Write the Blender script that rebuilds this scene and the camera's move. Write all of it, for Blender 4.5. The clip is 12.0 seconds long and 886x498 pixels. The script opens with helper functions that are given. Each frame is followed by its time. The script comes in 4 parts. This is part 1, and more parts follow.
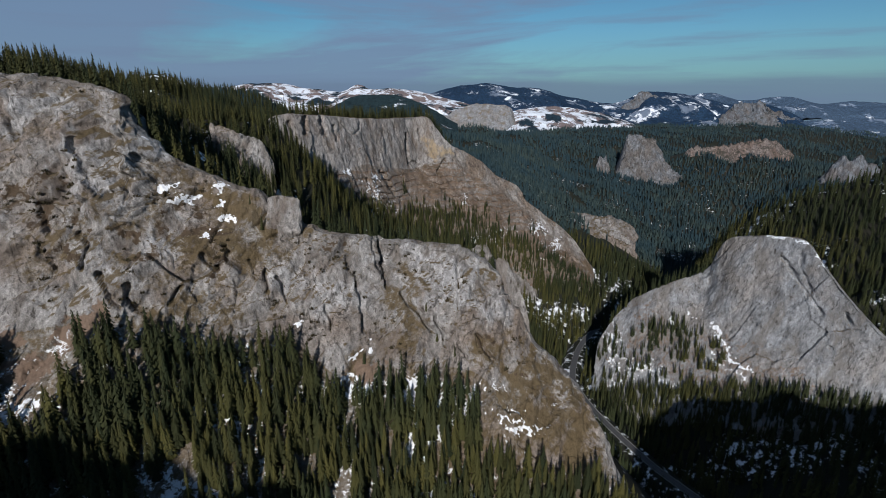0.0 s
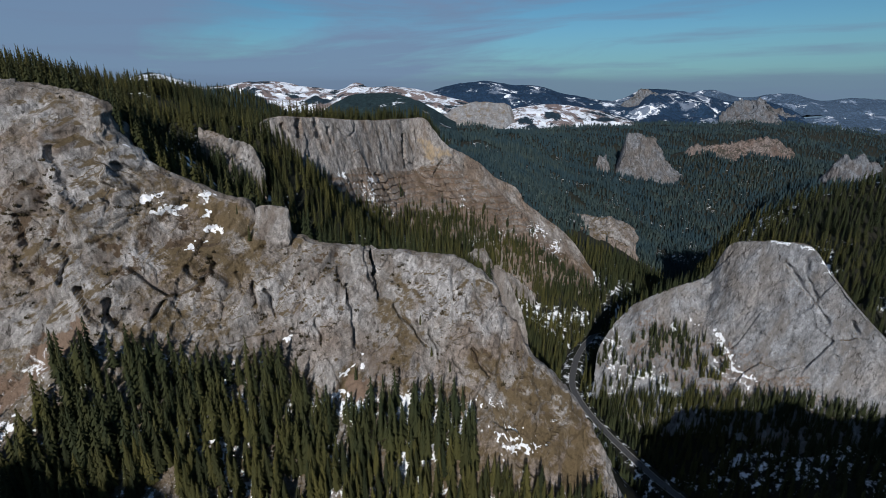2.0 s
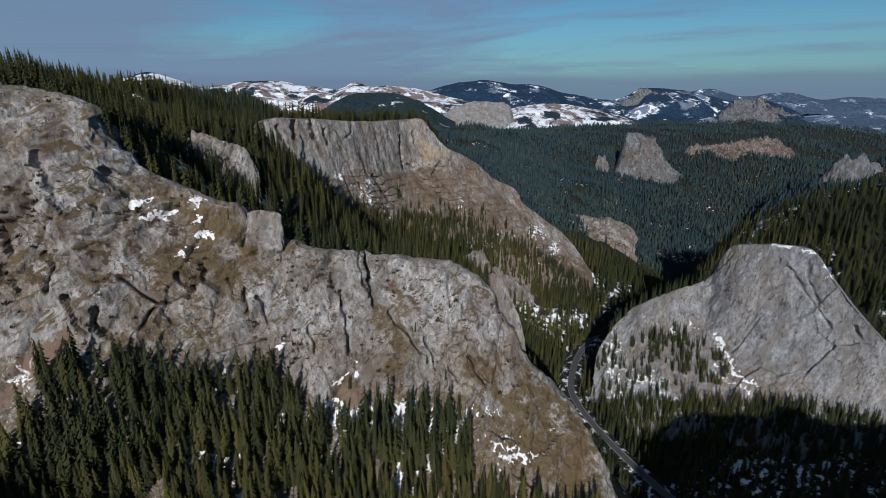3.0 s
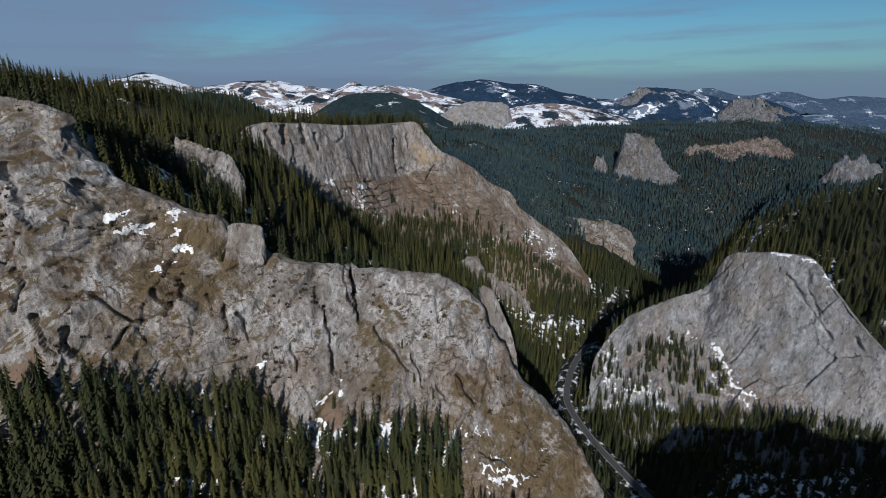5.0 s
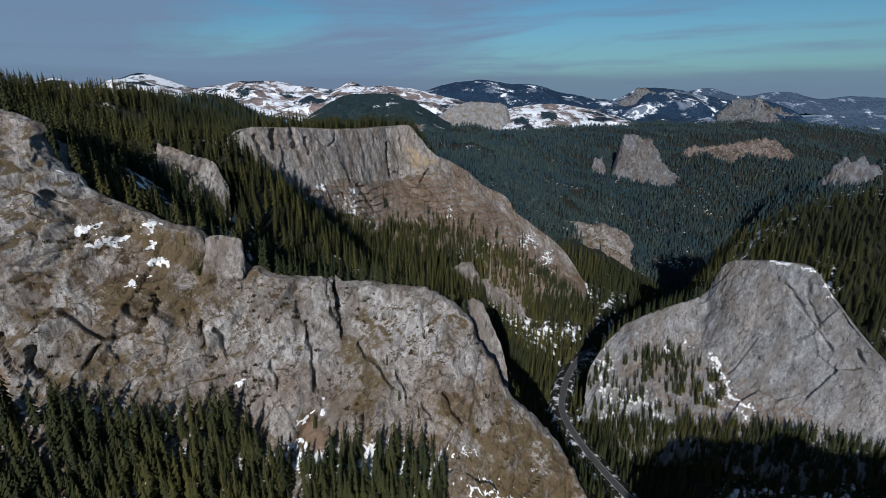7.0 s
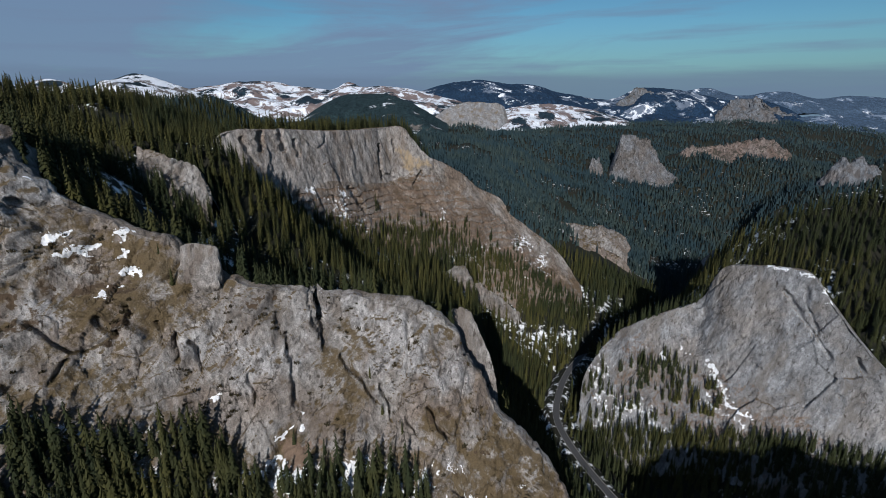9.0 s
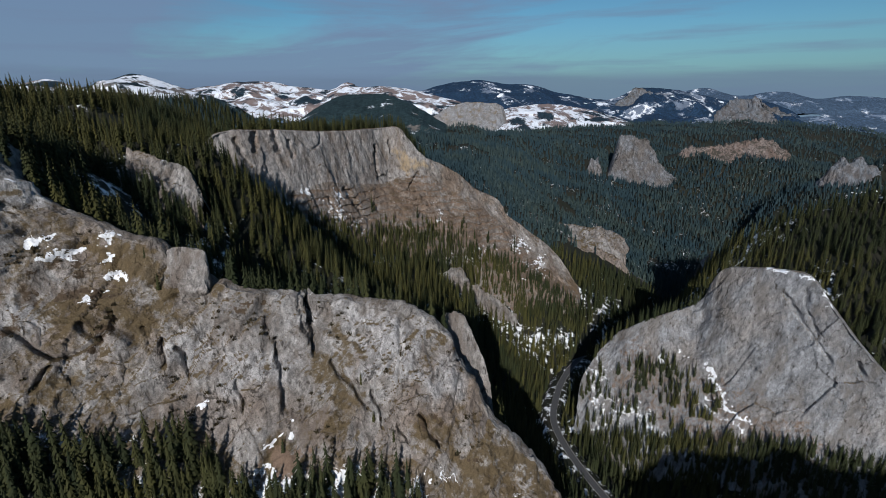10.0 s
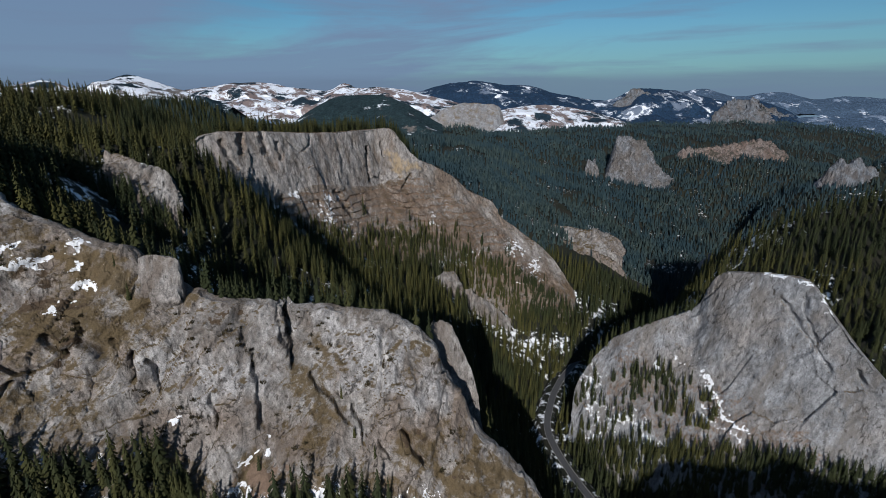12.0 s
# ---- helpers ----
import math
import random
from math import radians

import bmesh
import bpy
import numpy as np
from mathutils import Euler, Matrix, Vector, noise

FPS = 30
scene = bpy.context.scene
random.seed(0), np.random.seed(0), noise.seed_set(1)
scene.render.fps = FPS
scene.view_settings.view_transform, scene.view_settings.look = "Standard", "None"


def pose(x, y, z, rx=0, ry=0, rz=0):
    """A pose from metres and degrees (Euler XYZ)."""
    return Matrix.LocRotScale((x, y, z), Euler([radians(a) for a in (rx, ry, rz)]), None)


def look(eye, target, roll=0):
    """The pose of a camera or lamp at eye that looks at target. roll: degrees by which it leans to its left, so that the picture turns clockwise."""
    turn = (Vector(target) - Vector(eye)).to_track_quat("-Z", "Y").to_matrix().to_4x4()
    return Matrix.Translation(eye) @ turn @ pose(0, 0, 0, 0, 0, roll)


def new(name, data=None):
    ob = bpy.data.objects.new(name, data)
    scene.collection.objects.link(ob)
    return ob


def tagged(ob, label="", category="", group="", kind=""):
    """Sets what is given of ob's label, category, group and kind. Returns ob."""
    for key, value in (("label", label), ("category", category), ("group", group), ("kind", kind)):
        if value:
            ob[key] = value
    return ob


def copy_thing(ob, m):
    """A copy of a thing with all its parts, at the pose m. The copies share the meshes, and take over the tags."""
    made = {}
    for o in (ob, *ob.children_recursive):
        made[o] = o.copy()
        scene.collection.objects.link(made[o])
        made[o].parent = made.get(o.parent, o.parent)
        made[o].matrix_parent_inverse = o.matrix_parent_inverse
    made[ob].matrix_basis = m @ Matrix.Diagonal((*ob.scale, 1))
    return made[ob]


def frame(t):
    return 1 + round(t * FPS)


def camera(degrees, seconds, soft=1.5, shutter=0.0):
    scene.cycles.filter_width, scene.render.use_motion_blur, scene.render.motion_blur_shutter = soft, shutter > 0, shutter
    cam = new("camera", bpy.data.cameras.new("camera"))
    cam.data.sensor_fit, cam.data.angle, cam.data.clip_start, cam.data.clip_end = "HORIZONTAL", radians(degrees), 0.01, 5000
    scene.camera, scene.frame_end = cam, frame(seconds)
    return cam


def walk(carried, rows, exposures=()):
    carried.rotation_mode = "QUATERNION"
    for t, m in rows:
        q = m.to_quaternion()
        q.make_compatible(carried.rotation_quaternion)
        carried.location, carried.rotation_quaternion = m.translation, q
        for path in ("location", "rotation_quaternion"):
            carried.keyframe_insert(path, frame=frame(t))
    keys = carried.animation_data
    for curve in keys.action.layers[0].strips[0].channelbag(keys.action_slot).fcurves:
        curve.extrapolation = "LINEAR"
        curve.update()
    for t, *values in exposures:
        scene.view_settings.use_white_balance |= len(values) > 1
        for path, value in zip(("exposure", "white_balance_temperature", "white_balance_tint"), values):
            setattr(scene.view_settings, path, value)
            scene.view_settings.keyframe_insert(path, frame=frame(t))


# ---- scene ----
# The flight: right, ahead and up from the first eye, in parts of METRES, then yaw, pitch and roll in degrees.
cam = camera(84.0, 12.0, soft=0.5)
METRES, EYE, TILT, LEAN, TURN = 65.0, 260.0, -17.3, 0.0, 0.0
ROWS = [
    (0.0, 0.0000, 0.0000, 0.0000, 0.00, 0.00, 0.00),
    (0.5, 0.0067, 0.0351, 0.0270, 0.00, -0.08, 0.03),
    (1.0, 0.0149, 0.0706, 0.0536, 0.00, -0.16, 0.07),
    (1.5, 0.0265, 0.1062, 0.0799, -0.01, -0.23, 0.11),
    (2.0, 0.0404, 0.1414, 0.1055, -0.03, -0.30, 0.15),
    (2.5, 0.0555, 0.1759, 0.1309, -0.05, -0.36, 0.19),
    (3.0, 0.0731, 0.2096, 0.1563, -0.06, -0.41, 0.21),
    (5.0, 0.1606, 0.3427, 0.2637, -0.13, -0.52, 0.29),
    (5.5, 0.1848, 0.3758, 0.2898, -0.15, -0.54, 0.30),
    (6.0, 0.2093, 0.4086, 0.3150, -0.16, -0.55, 0.31),
    (6.5, 0.2328, 0.4415, 0.3378, -0.17, -0.56, 0.31),
    (7.0, 0.2562, 0.4749, 0.3561, -0.18, -0.55, 0.33),
    (9.0, 0.3531, 0.6103, 0.4092, -0.31, -0.55, 0.43),
    (9.5, 0.3771, 0.6448, 0.4205, -0.34, -0.54, 0.45),
    (10.0, 0.4007, 0.6794, 0.4307, -0.37, -0.53, 0.47),
    (10.5, 0.4242, 0.7136, 0.4410, -0.40, -0.51, 0.50),
    (11.0, 0.4484, 0.7474, 0.4515, -0.44, -0.49, 0.52),
    (11.5, 0.4729, 0.7812, 0.4615, -0.48, -0.47, 0.54),
    (12.0, 0.4969, 0.8153, 0.4716, -0.52, -0.44, 0.56),
]
walk(cam, [(t, pose(0, 0, EYE, TILT, LEAN, TURN) @ pose(METRES * x, METRES * y, METRES * z, 90 + pitch, roll, yaw)) for t, x, y, z, yaw, pitch, roll in ROWS],
     exposures=[(0.0, 0.13), (12.0, 0.13)])

# ---- world, sun, exposure ----
SUN_FROM = Vector((-0.141, -0.891, 0.430)).normalized()
sun = new("sun", bpy.data.lights.new("sun", "SUN"))
sun.data.energy, sun.data.angle, sun.data.color = 4.2, radians(0.5), (1.0, 0.97, 0.94)
sun.matrix_world = look(SUN_FROM * 900 + Vector((0, 300, 200)), (0, 300, 200))


def nodes_of(owner):
    owner.use_nodes = True
    tree = owner.node_tree
    tree.nodes.clear()

    def add(kind, inputs=(), operation="", feature="", attribute="", blend=""):
        node = tree.nodes.new(kind)
        if operation:
            node.operation = operation
        if feature:
            node.feature = feature
        if attribute:
            node.attribute_name = attribute
        if blend:
            node.data_type, node.blend_type = "RGBA", blend
        for key, value in dict(inputs).items():
            if isinstance(value, bpy.types.NodeSocket):
                tree.links.new(value, node.inputs[key])
            else:
                node.inputs[key].default_value = value
        return node
    return add


def ramp(add, fac, stops):
    node = add("ShaderNodeValToRGB", {"Fac": fac})
    while len(node.color_ramp.elements) < len(stops):
        node.color_ramp.elements.new(0.5)
    for element, (place, colour) in zip(node.color_ramp.elements, stops):
        element.position = place
        element.color = (*colour, 1) if isinstance(colour, tuple) else (colour, colour, colour, 1)
    return node.outputs["Color"]


def mix(add, fac, a, b, how="MIX"):
    node = add("ShaderNodeMix", blend=how)
    for key, value in ((0, fac), (6, a), (7, b)):
        if isinstance(value, bpy.types.NodeSocket):
            node.id_data.links.new(value, node.inputs[key])
        else:
            node.inputs[key].default_value = (*value, 1) if isinstance(value, tuple) else value
    return node.outputs[2]


def math_node(add, how, a, b=0.0, c=0.0):
    return add("ShaderNodeMath", {0: a, 1: b, 2: c}, operation=how).outputs[0]


world = bpy.data.worlds.new("sky")
scene.world = world
add = nodes_of(world)
sky = add("ShaderNodeTexSky")
sky.sky_type, sky.sun_disc = "NISHITA", False
sky.sun_elevation, sky.sun_rotation = math.asin(SUN_FROM.z), math.atan2(SUN_FROM.x, SUN_FROM.y)
sky.altitude, sky.air_density, sky.dust_density, sky.ozone_density = 1100, 1.0, 0.6, 2.0
way = add("ShaderNodeTexCoord").outputs["Generated"]
split = add("ShaderNodeSeparateXYZ", {0: way})
up = math_node(add, "MAXIMUM", split.outputs[2], 0.02)
over = math_node(add, "ADD", up, 0.10)
flat = add("ShaderNodeCombineXYZ", {0: math_node(add, "DIVIDE", split.outputs[0], over), 1: math_node(add, "DIVIDE", split.outputs[1], over), 2: 0.0})
round_sky = add("ShaderNodeCombineXYZ", {0: math_node(add, "ARCTAN2", split.outputs[0], split.outputs[1]), 1: split.outputs[2], 2: 0.0}).outputs[0]
cloud = add("ShaderNodeTexNoise", {"Vector": add("ShaderNodeMapping", {"Vector": round_sky, "Scale": (1.5, 9.0, 1.0), "Location": (3.6, 0.42, 0)}).outputs[0],
                                   "Scale": 1.0, "Detail": 8.0, "Roughness": 0.58, "Distortion": 0.8})
wisp = add("ShaderNodeTexNoise", {"Vector": add("ShaderNodeMapping", {"Vector": round_sky, "Scale": (2.4, 30.0, 1.0), "Location": (1.3, 7.4, 0)}).outputs[0],
                                  "Scale": 1.0, "Detail": 6.0, "Roughness": 0.55})
low = ramp(add, split.outputs[2], [(0.0, 1.0), (0.11, 0.0)])
bank = ramp(add, math_node(add, "ADD", split.outputs[2], math_node(add, "MULTIPLY", math_node(add, "SUBTRACT", wisp.outputs["Fac"], 0.5), 0.05)), [(0.018, 1.0), (0.036, 0.0)])
veil = math_node(add, "SUBTRACT", cloud.outputs["Fac"], math_node(add, "MULTIPLY", split.outputs[0], 0.30))
veil = ramp(add, veil, [(0.43, 0.0), (0.58, 1.0)])
thin = ramp(add, wisp.outputs["Fac"], [(0.50, 0.0), (0.64, 1.0)])
tone = mix(add, 1.0, sky.outputs[0], (0.50, 0.85, 0.98), "MULTIPLY")
grey = mix(add, math_node(add, "MULTIPLY", low, 0.8), tone, (2.4, 4.5, 5.7))
grey = mix(add, math_node(add, "MULTIPLY", veil, 0.85), grey, (2.6, 3.8, 6.0))
grey = mix(add, math_node(add, "MULTIPLY", thin, 0.50), grey, (2.5, 3.6, 5.6))
grey = mix(add, math_node(add, "MULTIPLY", bank, 0.75), grey, (2.2, 3.2, 4.8))
add("ShaderNodeOutputWorld", {0: add("ShaderNodeBackground", {"Color": grey, "Strength": 0.058}).outputs[0]})


# ---- materials ----
def material(name):
    m = bpy.data.materials.new(name)
    return m, nodes_of(m)


def place(add):
    return add("ShaderNodeNewGeometry").outputs["Position"]


def noise_tex(add, vector, scale, detail=6.0, rough=0.6, distort=0.0):
    return add("ShaderNodeTexNoise", {"Vector": vector, "Scale": scale, "Detail": detail, "Roughness": rough, "Distortion": distort}).outputs["Fac"]


def finish(add, colour, rough, bump=None, strength=0.5, distance=0.3, specular=0.2):
    shader = add("ShaderNodeBsdfPrincipled", {"Base Color": colour, "Roughness": rough, "Specular IOR Level": specular})
    if bump is not None:
        node = add("ShaderNodeBump", {"Height": bump, "Strength": strength, "Distance": distance})
        shader.id_data.links.new(node.outputs[0], shader.inputs["Normal"])
    add("ShaderNodeOutputMaterial", {0: shader.outputs[0]})


def rock_material(name, pale, dark, warm, grass, turn=0.6, deep=1.7):
    """Weathered limestone in slanting beds with fine cracks; dead grass, scrub, bare soil and snow lie where the surface carries them."""
    m, add = material(name)
    at = place(add)
    beds = add("ShaderNodeMapping", {"Vector": at, "Rotation": (0.2, turn, 0.3), "Scale": (1.0, 1.0, 0.42)}).outputs[0]
    lean = add("ShaderNodeMapping", {"Vector": at, "Rotation": (0.1, turn * 0.7, 0.1), "Scale": (1.0, 1.0, 0.36)}).outputs[0]
    big, mid = noise_tex(add, at, 0.022, 5, 0.6, 0.3), noise_tex(add, beds, 0.09, 7, 0.62, 0.3)
    fine, grain = noise_tex(add, beds, 0.42, 8, 0.64, 0.25), noise_tex(add, at, 1.7, 5, 0.7)
    base = mix(add, ramp(add, mid, [(0.36, 0.0), (0.58, 1.0)]), dark, pale)
    base = mix(add, ramp(add, big, [(0.46, 0.0), (0.62, 0.8)]), base, warm)
    clean = add("ShaderNodeAttribute", attribute="clean").outputs["Fac"]
    clean = ramp(add, math_node(add, "ADD", clean, math_node(add, "MULTIPLY", math_node(add, "SUBTRACT", mid, 0.5), 1.6)), [(0.30, 0.0), (0.70, 0.85)])
    base = mix(add, clean, base, mix(add, ramp(add, fine, [(0.36, 0.0), (0.60, 1.0)]), tuple(c * k for c, k in zip(pale, (0.96, 0.97, 1.0))), tuple(c * k for c, k in zip(pale, (1.24, 1.27, 1.31)))))
    base = mix(add, 0.9, base, ramp(add, fine, [(0.32, 0.60), (0.48, 0.95), (0.64, 1.15)]), "MULTIPLY")
    # broken faces: every chip has its own tone and its own height
    bent = add("ShaderNodeTexNoise", {"Vector": at, "Scale": 0.35, "Detail": 4.0, "Roughness": 0.6}).outputs["Color"]
    bent = add("ShaderNodeVectorMath", {0: bent, 1: (3.2, 3.2, 3.2)}, operation="MULTIPLY").outputs[0]
    chips = add("ShaderNodeVectorMath", {0: beds, 1: bent}, operation="ADD").outputs[0]
    slab = add("ShaderNodeSeparateXYZ", {0: add("ShaderNodeTexVoronoi", {"Vector": chips, "Scale": 0.30}).outputs["Color"]}).outputs[0]
    chip = add("ShaderNodeSeparateXYZ", {0: add("ShaderNodeTexVoronoi", {"Vector": chips, "Scale": 0.95}).outputs["Color"]}).outputs[0]
    base = mix(add, 0.8, base, ramp(add, slab, [(0.0, 0.80), (1.0, 1.14)]), "MULTIPLY")
    base = mix(add, 0.8, base, ramp(add, chip, [(0.0, 0.72), (1.0, 1.20)]), "MULTIPLY")
    base = mix(add, 0.9, base, ramp(add, grain, [(0.34, 0.55), (0.60, 1.18)]), "MULTIPLY")
    # brown lichen and thin turf in the rougher rock
    moss = noise_tex(add, beds, 0.05, 8, 0.70, 0.4)
    moss = math_node(add, "MULTIPLY", ramp(add, moss, [(0.50, 0.0), (0.60, 0.75)]), math_node(add, "SUBTRACT", 1.0, clean))
    base = mix(add, moss, base, mix(add, grain, tuple(c * 0.32 for c in warm), tuple(c * 0.85 for c in warm)))
    # short nicks: the shade under small overhangs painted dark; long thin cracks as dark lines
    nick_shade = ramp(add, noise_tex(add, lean, 0.55, 6, 0.62, 0.4), [(0.615, 0.0), (0.650, 1.0)])
    base = mix(add, math_node(add, "MULTIPLY", nick_shade, 0.72), base, (0.060, 0.050, 0.043))
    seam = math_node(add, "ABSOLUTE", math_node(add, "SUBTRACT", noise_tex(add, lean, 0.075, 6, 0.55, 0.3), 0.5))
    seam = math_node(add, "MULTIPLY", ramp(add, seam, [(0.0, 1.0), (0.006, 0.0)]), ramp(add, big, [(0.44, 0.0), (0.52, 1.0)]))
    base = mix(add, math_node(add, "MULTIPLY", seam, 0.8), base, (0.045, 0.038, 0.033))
    gold = add("ShaderNodeAttribute", attribute="ochre").outputs["Fac"]
    gold = ramp(add, math_node(add, "ADD", gold, math_node(add, "MULTIPLY", math_node(add, "SUBTRACT", fine, 0.5), 1.4)), [(0.30, 0.0), (0.75, 0.9)])
    base = mix(add, gold, base, mix(add, grain, (0.23, 0.165, 0.10), (0.42, 0.335, 0.225)))
    turf = add("ShaderNodeAttribute", attribute="grass").outputs["Fac"]
    tuft = noise_tex(add, at, 0.35, 9, 0.74)
    turf = ramp(add, math_node(add, "ADD", turf, math_node(add, "MULTIPLY", math_node(add, "SUBTRACT", tuft, 0.5), 1.7)), [(0.40, 0.0), (0.72, 0.92)])
    lawn = mix(add, ramp(add, grain, [(0.35, 0.0), (0.65, 1.0)]), tuple(c * 0.6 for c in grass), grass)
    base = mix(add, turf, base, lawn)
    earth = add("ShaderNodeAttribute", attribute="soil").outputs["Fac"]
    earth = ramp(add, math_node(add, "ADD", earth, math_node(add, "MULTIPLY", math_node(add, "SUBTRACT", tuft, 0.5), 1.2)), [(0.40, 0.0), (0.60, 1.0)])
    base = mix(add, earth, base, mix(add, grain, (0.105, 0.072, 0.052), (0.225, 0.160, 0.120)))
    bush = add("ShaderNodeAttribute", attribute="scrub").outputs["Fac"]
    bush = ramp(add, math_node(add, "ADD", bush, math_node(add, "MULTIPLY", math_node(add, "SUBTRACT", noise_tex(add, at, 0.22, 8, 0.7), 0.5), 1.6)), [(0.48, 0.0), (0.62, 1.0)])
    base = mix(add, bush, base, mix(add, grain, (0.045, 0.032, 0.022), (0.10, 0.07, 0.045)))
    white = add("ShaderNodeAttribute", attribute="snow").outputs["Fac"]
    white = ramp(add, math_node(add, "ADD", white, math_node(add, "MULTIPLY", math_node(add, "SUBTRACT", noise_tex(add, at, 0.3, 9, 0.75), 0.5), 2.2)), [(0.52, 0.0), (0.60, 1.0)])
    base = mix(add, white, base, (0.80, 0.82, 0.86))
    relief = math_node(add, "ADD", math_node(add, "MULTIPLY", mid, 1.0), math_node(add, "MULTIPLY", fine, 0.6))
    relief = math_node(add, "ADD", relief, math_node(add, "ADD", math_node(add, "MULTIPLY", grain, 0.16), math_node(add, "ADD", math_node(add, "MULTIPLY", slab, 0.55), math_node(add, "MULTIPLY", chip, 0.22))))
    relief = math_node(add, "SUBTRACT", relief, math_node(add, "ADD", math_node(add, "MULTIPLY", nick_shade, 0.30), math_node(add, "MULTIPLY", seam, 0.4)))
    finish(add, base, 0.92, relief, 1.0, deep)
    return m


def floor_material(name, soil, moss, snowy):
    """Forest floor: needles, dead grass and old snow in patches."""
    m, add = material(name)
    at = place(add)
    wide, fine = noise_tex(add, at, 0.03, 6, 0.6), noise_tex(add, at, 0.7, 6, 0.7)
    base = mix(add, ramp(add, wide, [(0.4, 0.0), (0.6, 1.0)]), soil, moss)
    base = mix(add, 0.6, base, ramp(add, fine, [(0.3, 0.3), (0.7, 1.0)]), "MULTIPLY")
    lie = add("ShaderNodeAttribute", attribute="snow").outputs["Fac"]
    drift = math_node(add, "ADD", math_node(add, "MULTIPLY", noise_tex(add, at, 0.15, 9, 0.72), 1.0), math_node(add, "MULTIPLY", math_node(add, "SUBTRACT", lie, 0.5), snowy))
    base = mix(add, ramp(add, drift, [(0.54, 0.0), (0.60, 1.0)]), base, (0.80, 0.82, 0.86))
    finish(add, base, 0.95, fine, 0.6, 0.5)
    return m


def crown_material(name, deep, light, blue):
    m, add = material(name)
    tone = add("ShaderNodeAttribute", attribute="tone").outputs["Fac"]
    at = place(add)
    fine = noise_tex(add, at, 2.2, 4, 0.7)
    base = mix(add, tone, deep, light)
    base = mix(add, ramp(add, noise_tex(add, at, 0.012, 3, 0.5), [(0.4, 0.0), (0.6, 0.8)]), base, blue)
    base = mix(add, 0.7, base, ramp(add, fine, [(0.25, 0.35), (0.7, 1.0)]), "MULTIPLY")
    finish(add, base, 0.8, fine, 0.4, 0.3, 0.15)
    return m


def far_material(name, forest, field, open_at, snow_at, rock_at=0.0, rock=(0.30, 0.28, 0.26)):
    """Distant hills: woods, pale meadows and snow in patches; the given colours carry the haze."""
    m, add = material(name)
    at = place(add)
    wood, drift, fine = noise_tex(add, at, 0.007, 8, 0.66), noise_tex(add, at, 0.013, 9, 0.7, 0.4), noise_tex(add, at, 0.06, 6, 0.75)
    crowns = noise_tex(add, at, 0.16, 4, 0.7)
    base = mix(add, 0.8, forest, ramp(add, fine, [(0.3, 0.35), (0.7, 1.0)]), "MULTIPLY")
    base = mix(add, 0.8, base, ramp(add, crowns, [(0.36, 0.3), (0.64, 1.3)]), "MULTIPLY")
    open_land = mix(add, ramp(add, drift, [(snow_at, 0.0), (snow_at + 0.05, 1.0)]), field, (0.74, 0.78, 0.85))
    base = mix(add, ramp(add, math_node(add, "ADD", wood, math_node(add, "MULTIPLY", fine, 0.08)), [(open_at, 0.0), (open_at + 0.04, 1.0)]), base, open_land)
    stone = add("ShaderNodeAttribute", attribute="stone").outputs["Fac"]
    stone = ramp(add, math_node(add, "ADD", math_node(add, "MULTIPLY", stone, rock_at), math_node(add, "SUBTRACT", drift, 0.5)), [(0.45, 0.0), (0.55, 1.0)])
    base = mix(add, stone, base, mix(add, fine, rock, tuple(c * 0.55 for c in rock)))
    finish(add, base, 0.95, math_node(add, "ADD", fine, drift), 0.6, 12.0, 0.1)
    return m


ROCK_GREY = rock_material("limestone_grey", (0.315, 0.302, 0.294), (0.165, 0.150, 0.140), (0.215, 0.172, 0.143), (0.125, 0.090, 0.046))
ROCK_BROWN = rock_material("limestone_brown", (0.290, 0.270, 0.256), (0.145, 0.126, 0.112), (0.225, 0.170, 0.132), (0.150, 0.105, 0.066), -0.5)
ROCK_COLD = rock_material("limestone_blue_grey", (0.285, 0.295, 0.312), (0.175, 0.178, 0.188), (0.245, 0.222, 0.205), (0.19, 0.145, 0.10), 0.9, 1.0)
FLOOR = floor_material("forest_floor", (0.026, 0.025, 0.018), (0.018, 0.021, 0.014), 0.42)
SPRUCE = crown_material("spruce_needles", (0.016, 0.022, 0.009), (0.082, 0.076, 0.022), (0.022, 0.031, 0.014))
SPRUCE_NEAR, add = material("spruce_needles_near")
chance = add("ShaderNodeObjectInfo").outputs["Random"]
fine = noise_tex(add, place(add), 2.5, 4, 0.7)
finish(add, mix(add, 0.6, mix(add, chance, (0.015, 0.020, 0.008), (0.070, 0.065, 0.019)), ramp(add, fine, [(0.25, 0.4), (0.7, 1.0)]), "MULTIPLY"), 0.8, fine, 0.3, 0.2, 0.15)
# Same spruces far off: haze is put into the needles as a blue shift.
SPRUCE_HAZED = crown_material("spruce_needles_far", (0.014, 0.031, 0.037), (0.050, 0.071, 0.064), (0.018, 0.041, 0.055))
SCRUB = crown_material("scrub_twigs", (0.030, 0.024, 0.015), (0.085, 0.064, 0.034), (0.040, 0.034, 0.018))
BARK, add = material("bark")
finish(add, mix(add, noise_tex(add, place(add), 3.0), (0.06, 0.05, 0.04), (0.15, 0.125, 0.10)), 0.95)
ASPHALT, add = material("asphalt")
finish(add, mix(add, noise_tex(add, place(add), 1.2), (0.05, 0.05, 0.053), (0.09, 0.09, 0.093)), 0.9)
CONCRETE, add = material("concrete")
finish(add, mix(add, noise_tex(add, place(add), 0.8), (0.13, 0.13, 0.13), (0.22, 0.22, 0.21)), 0.9)
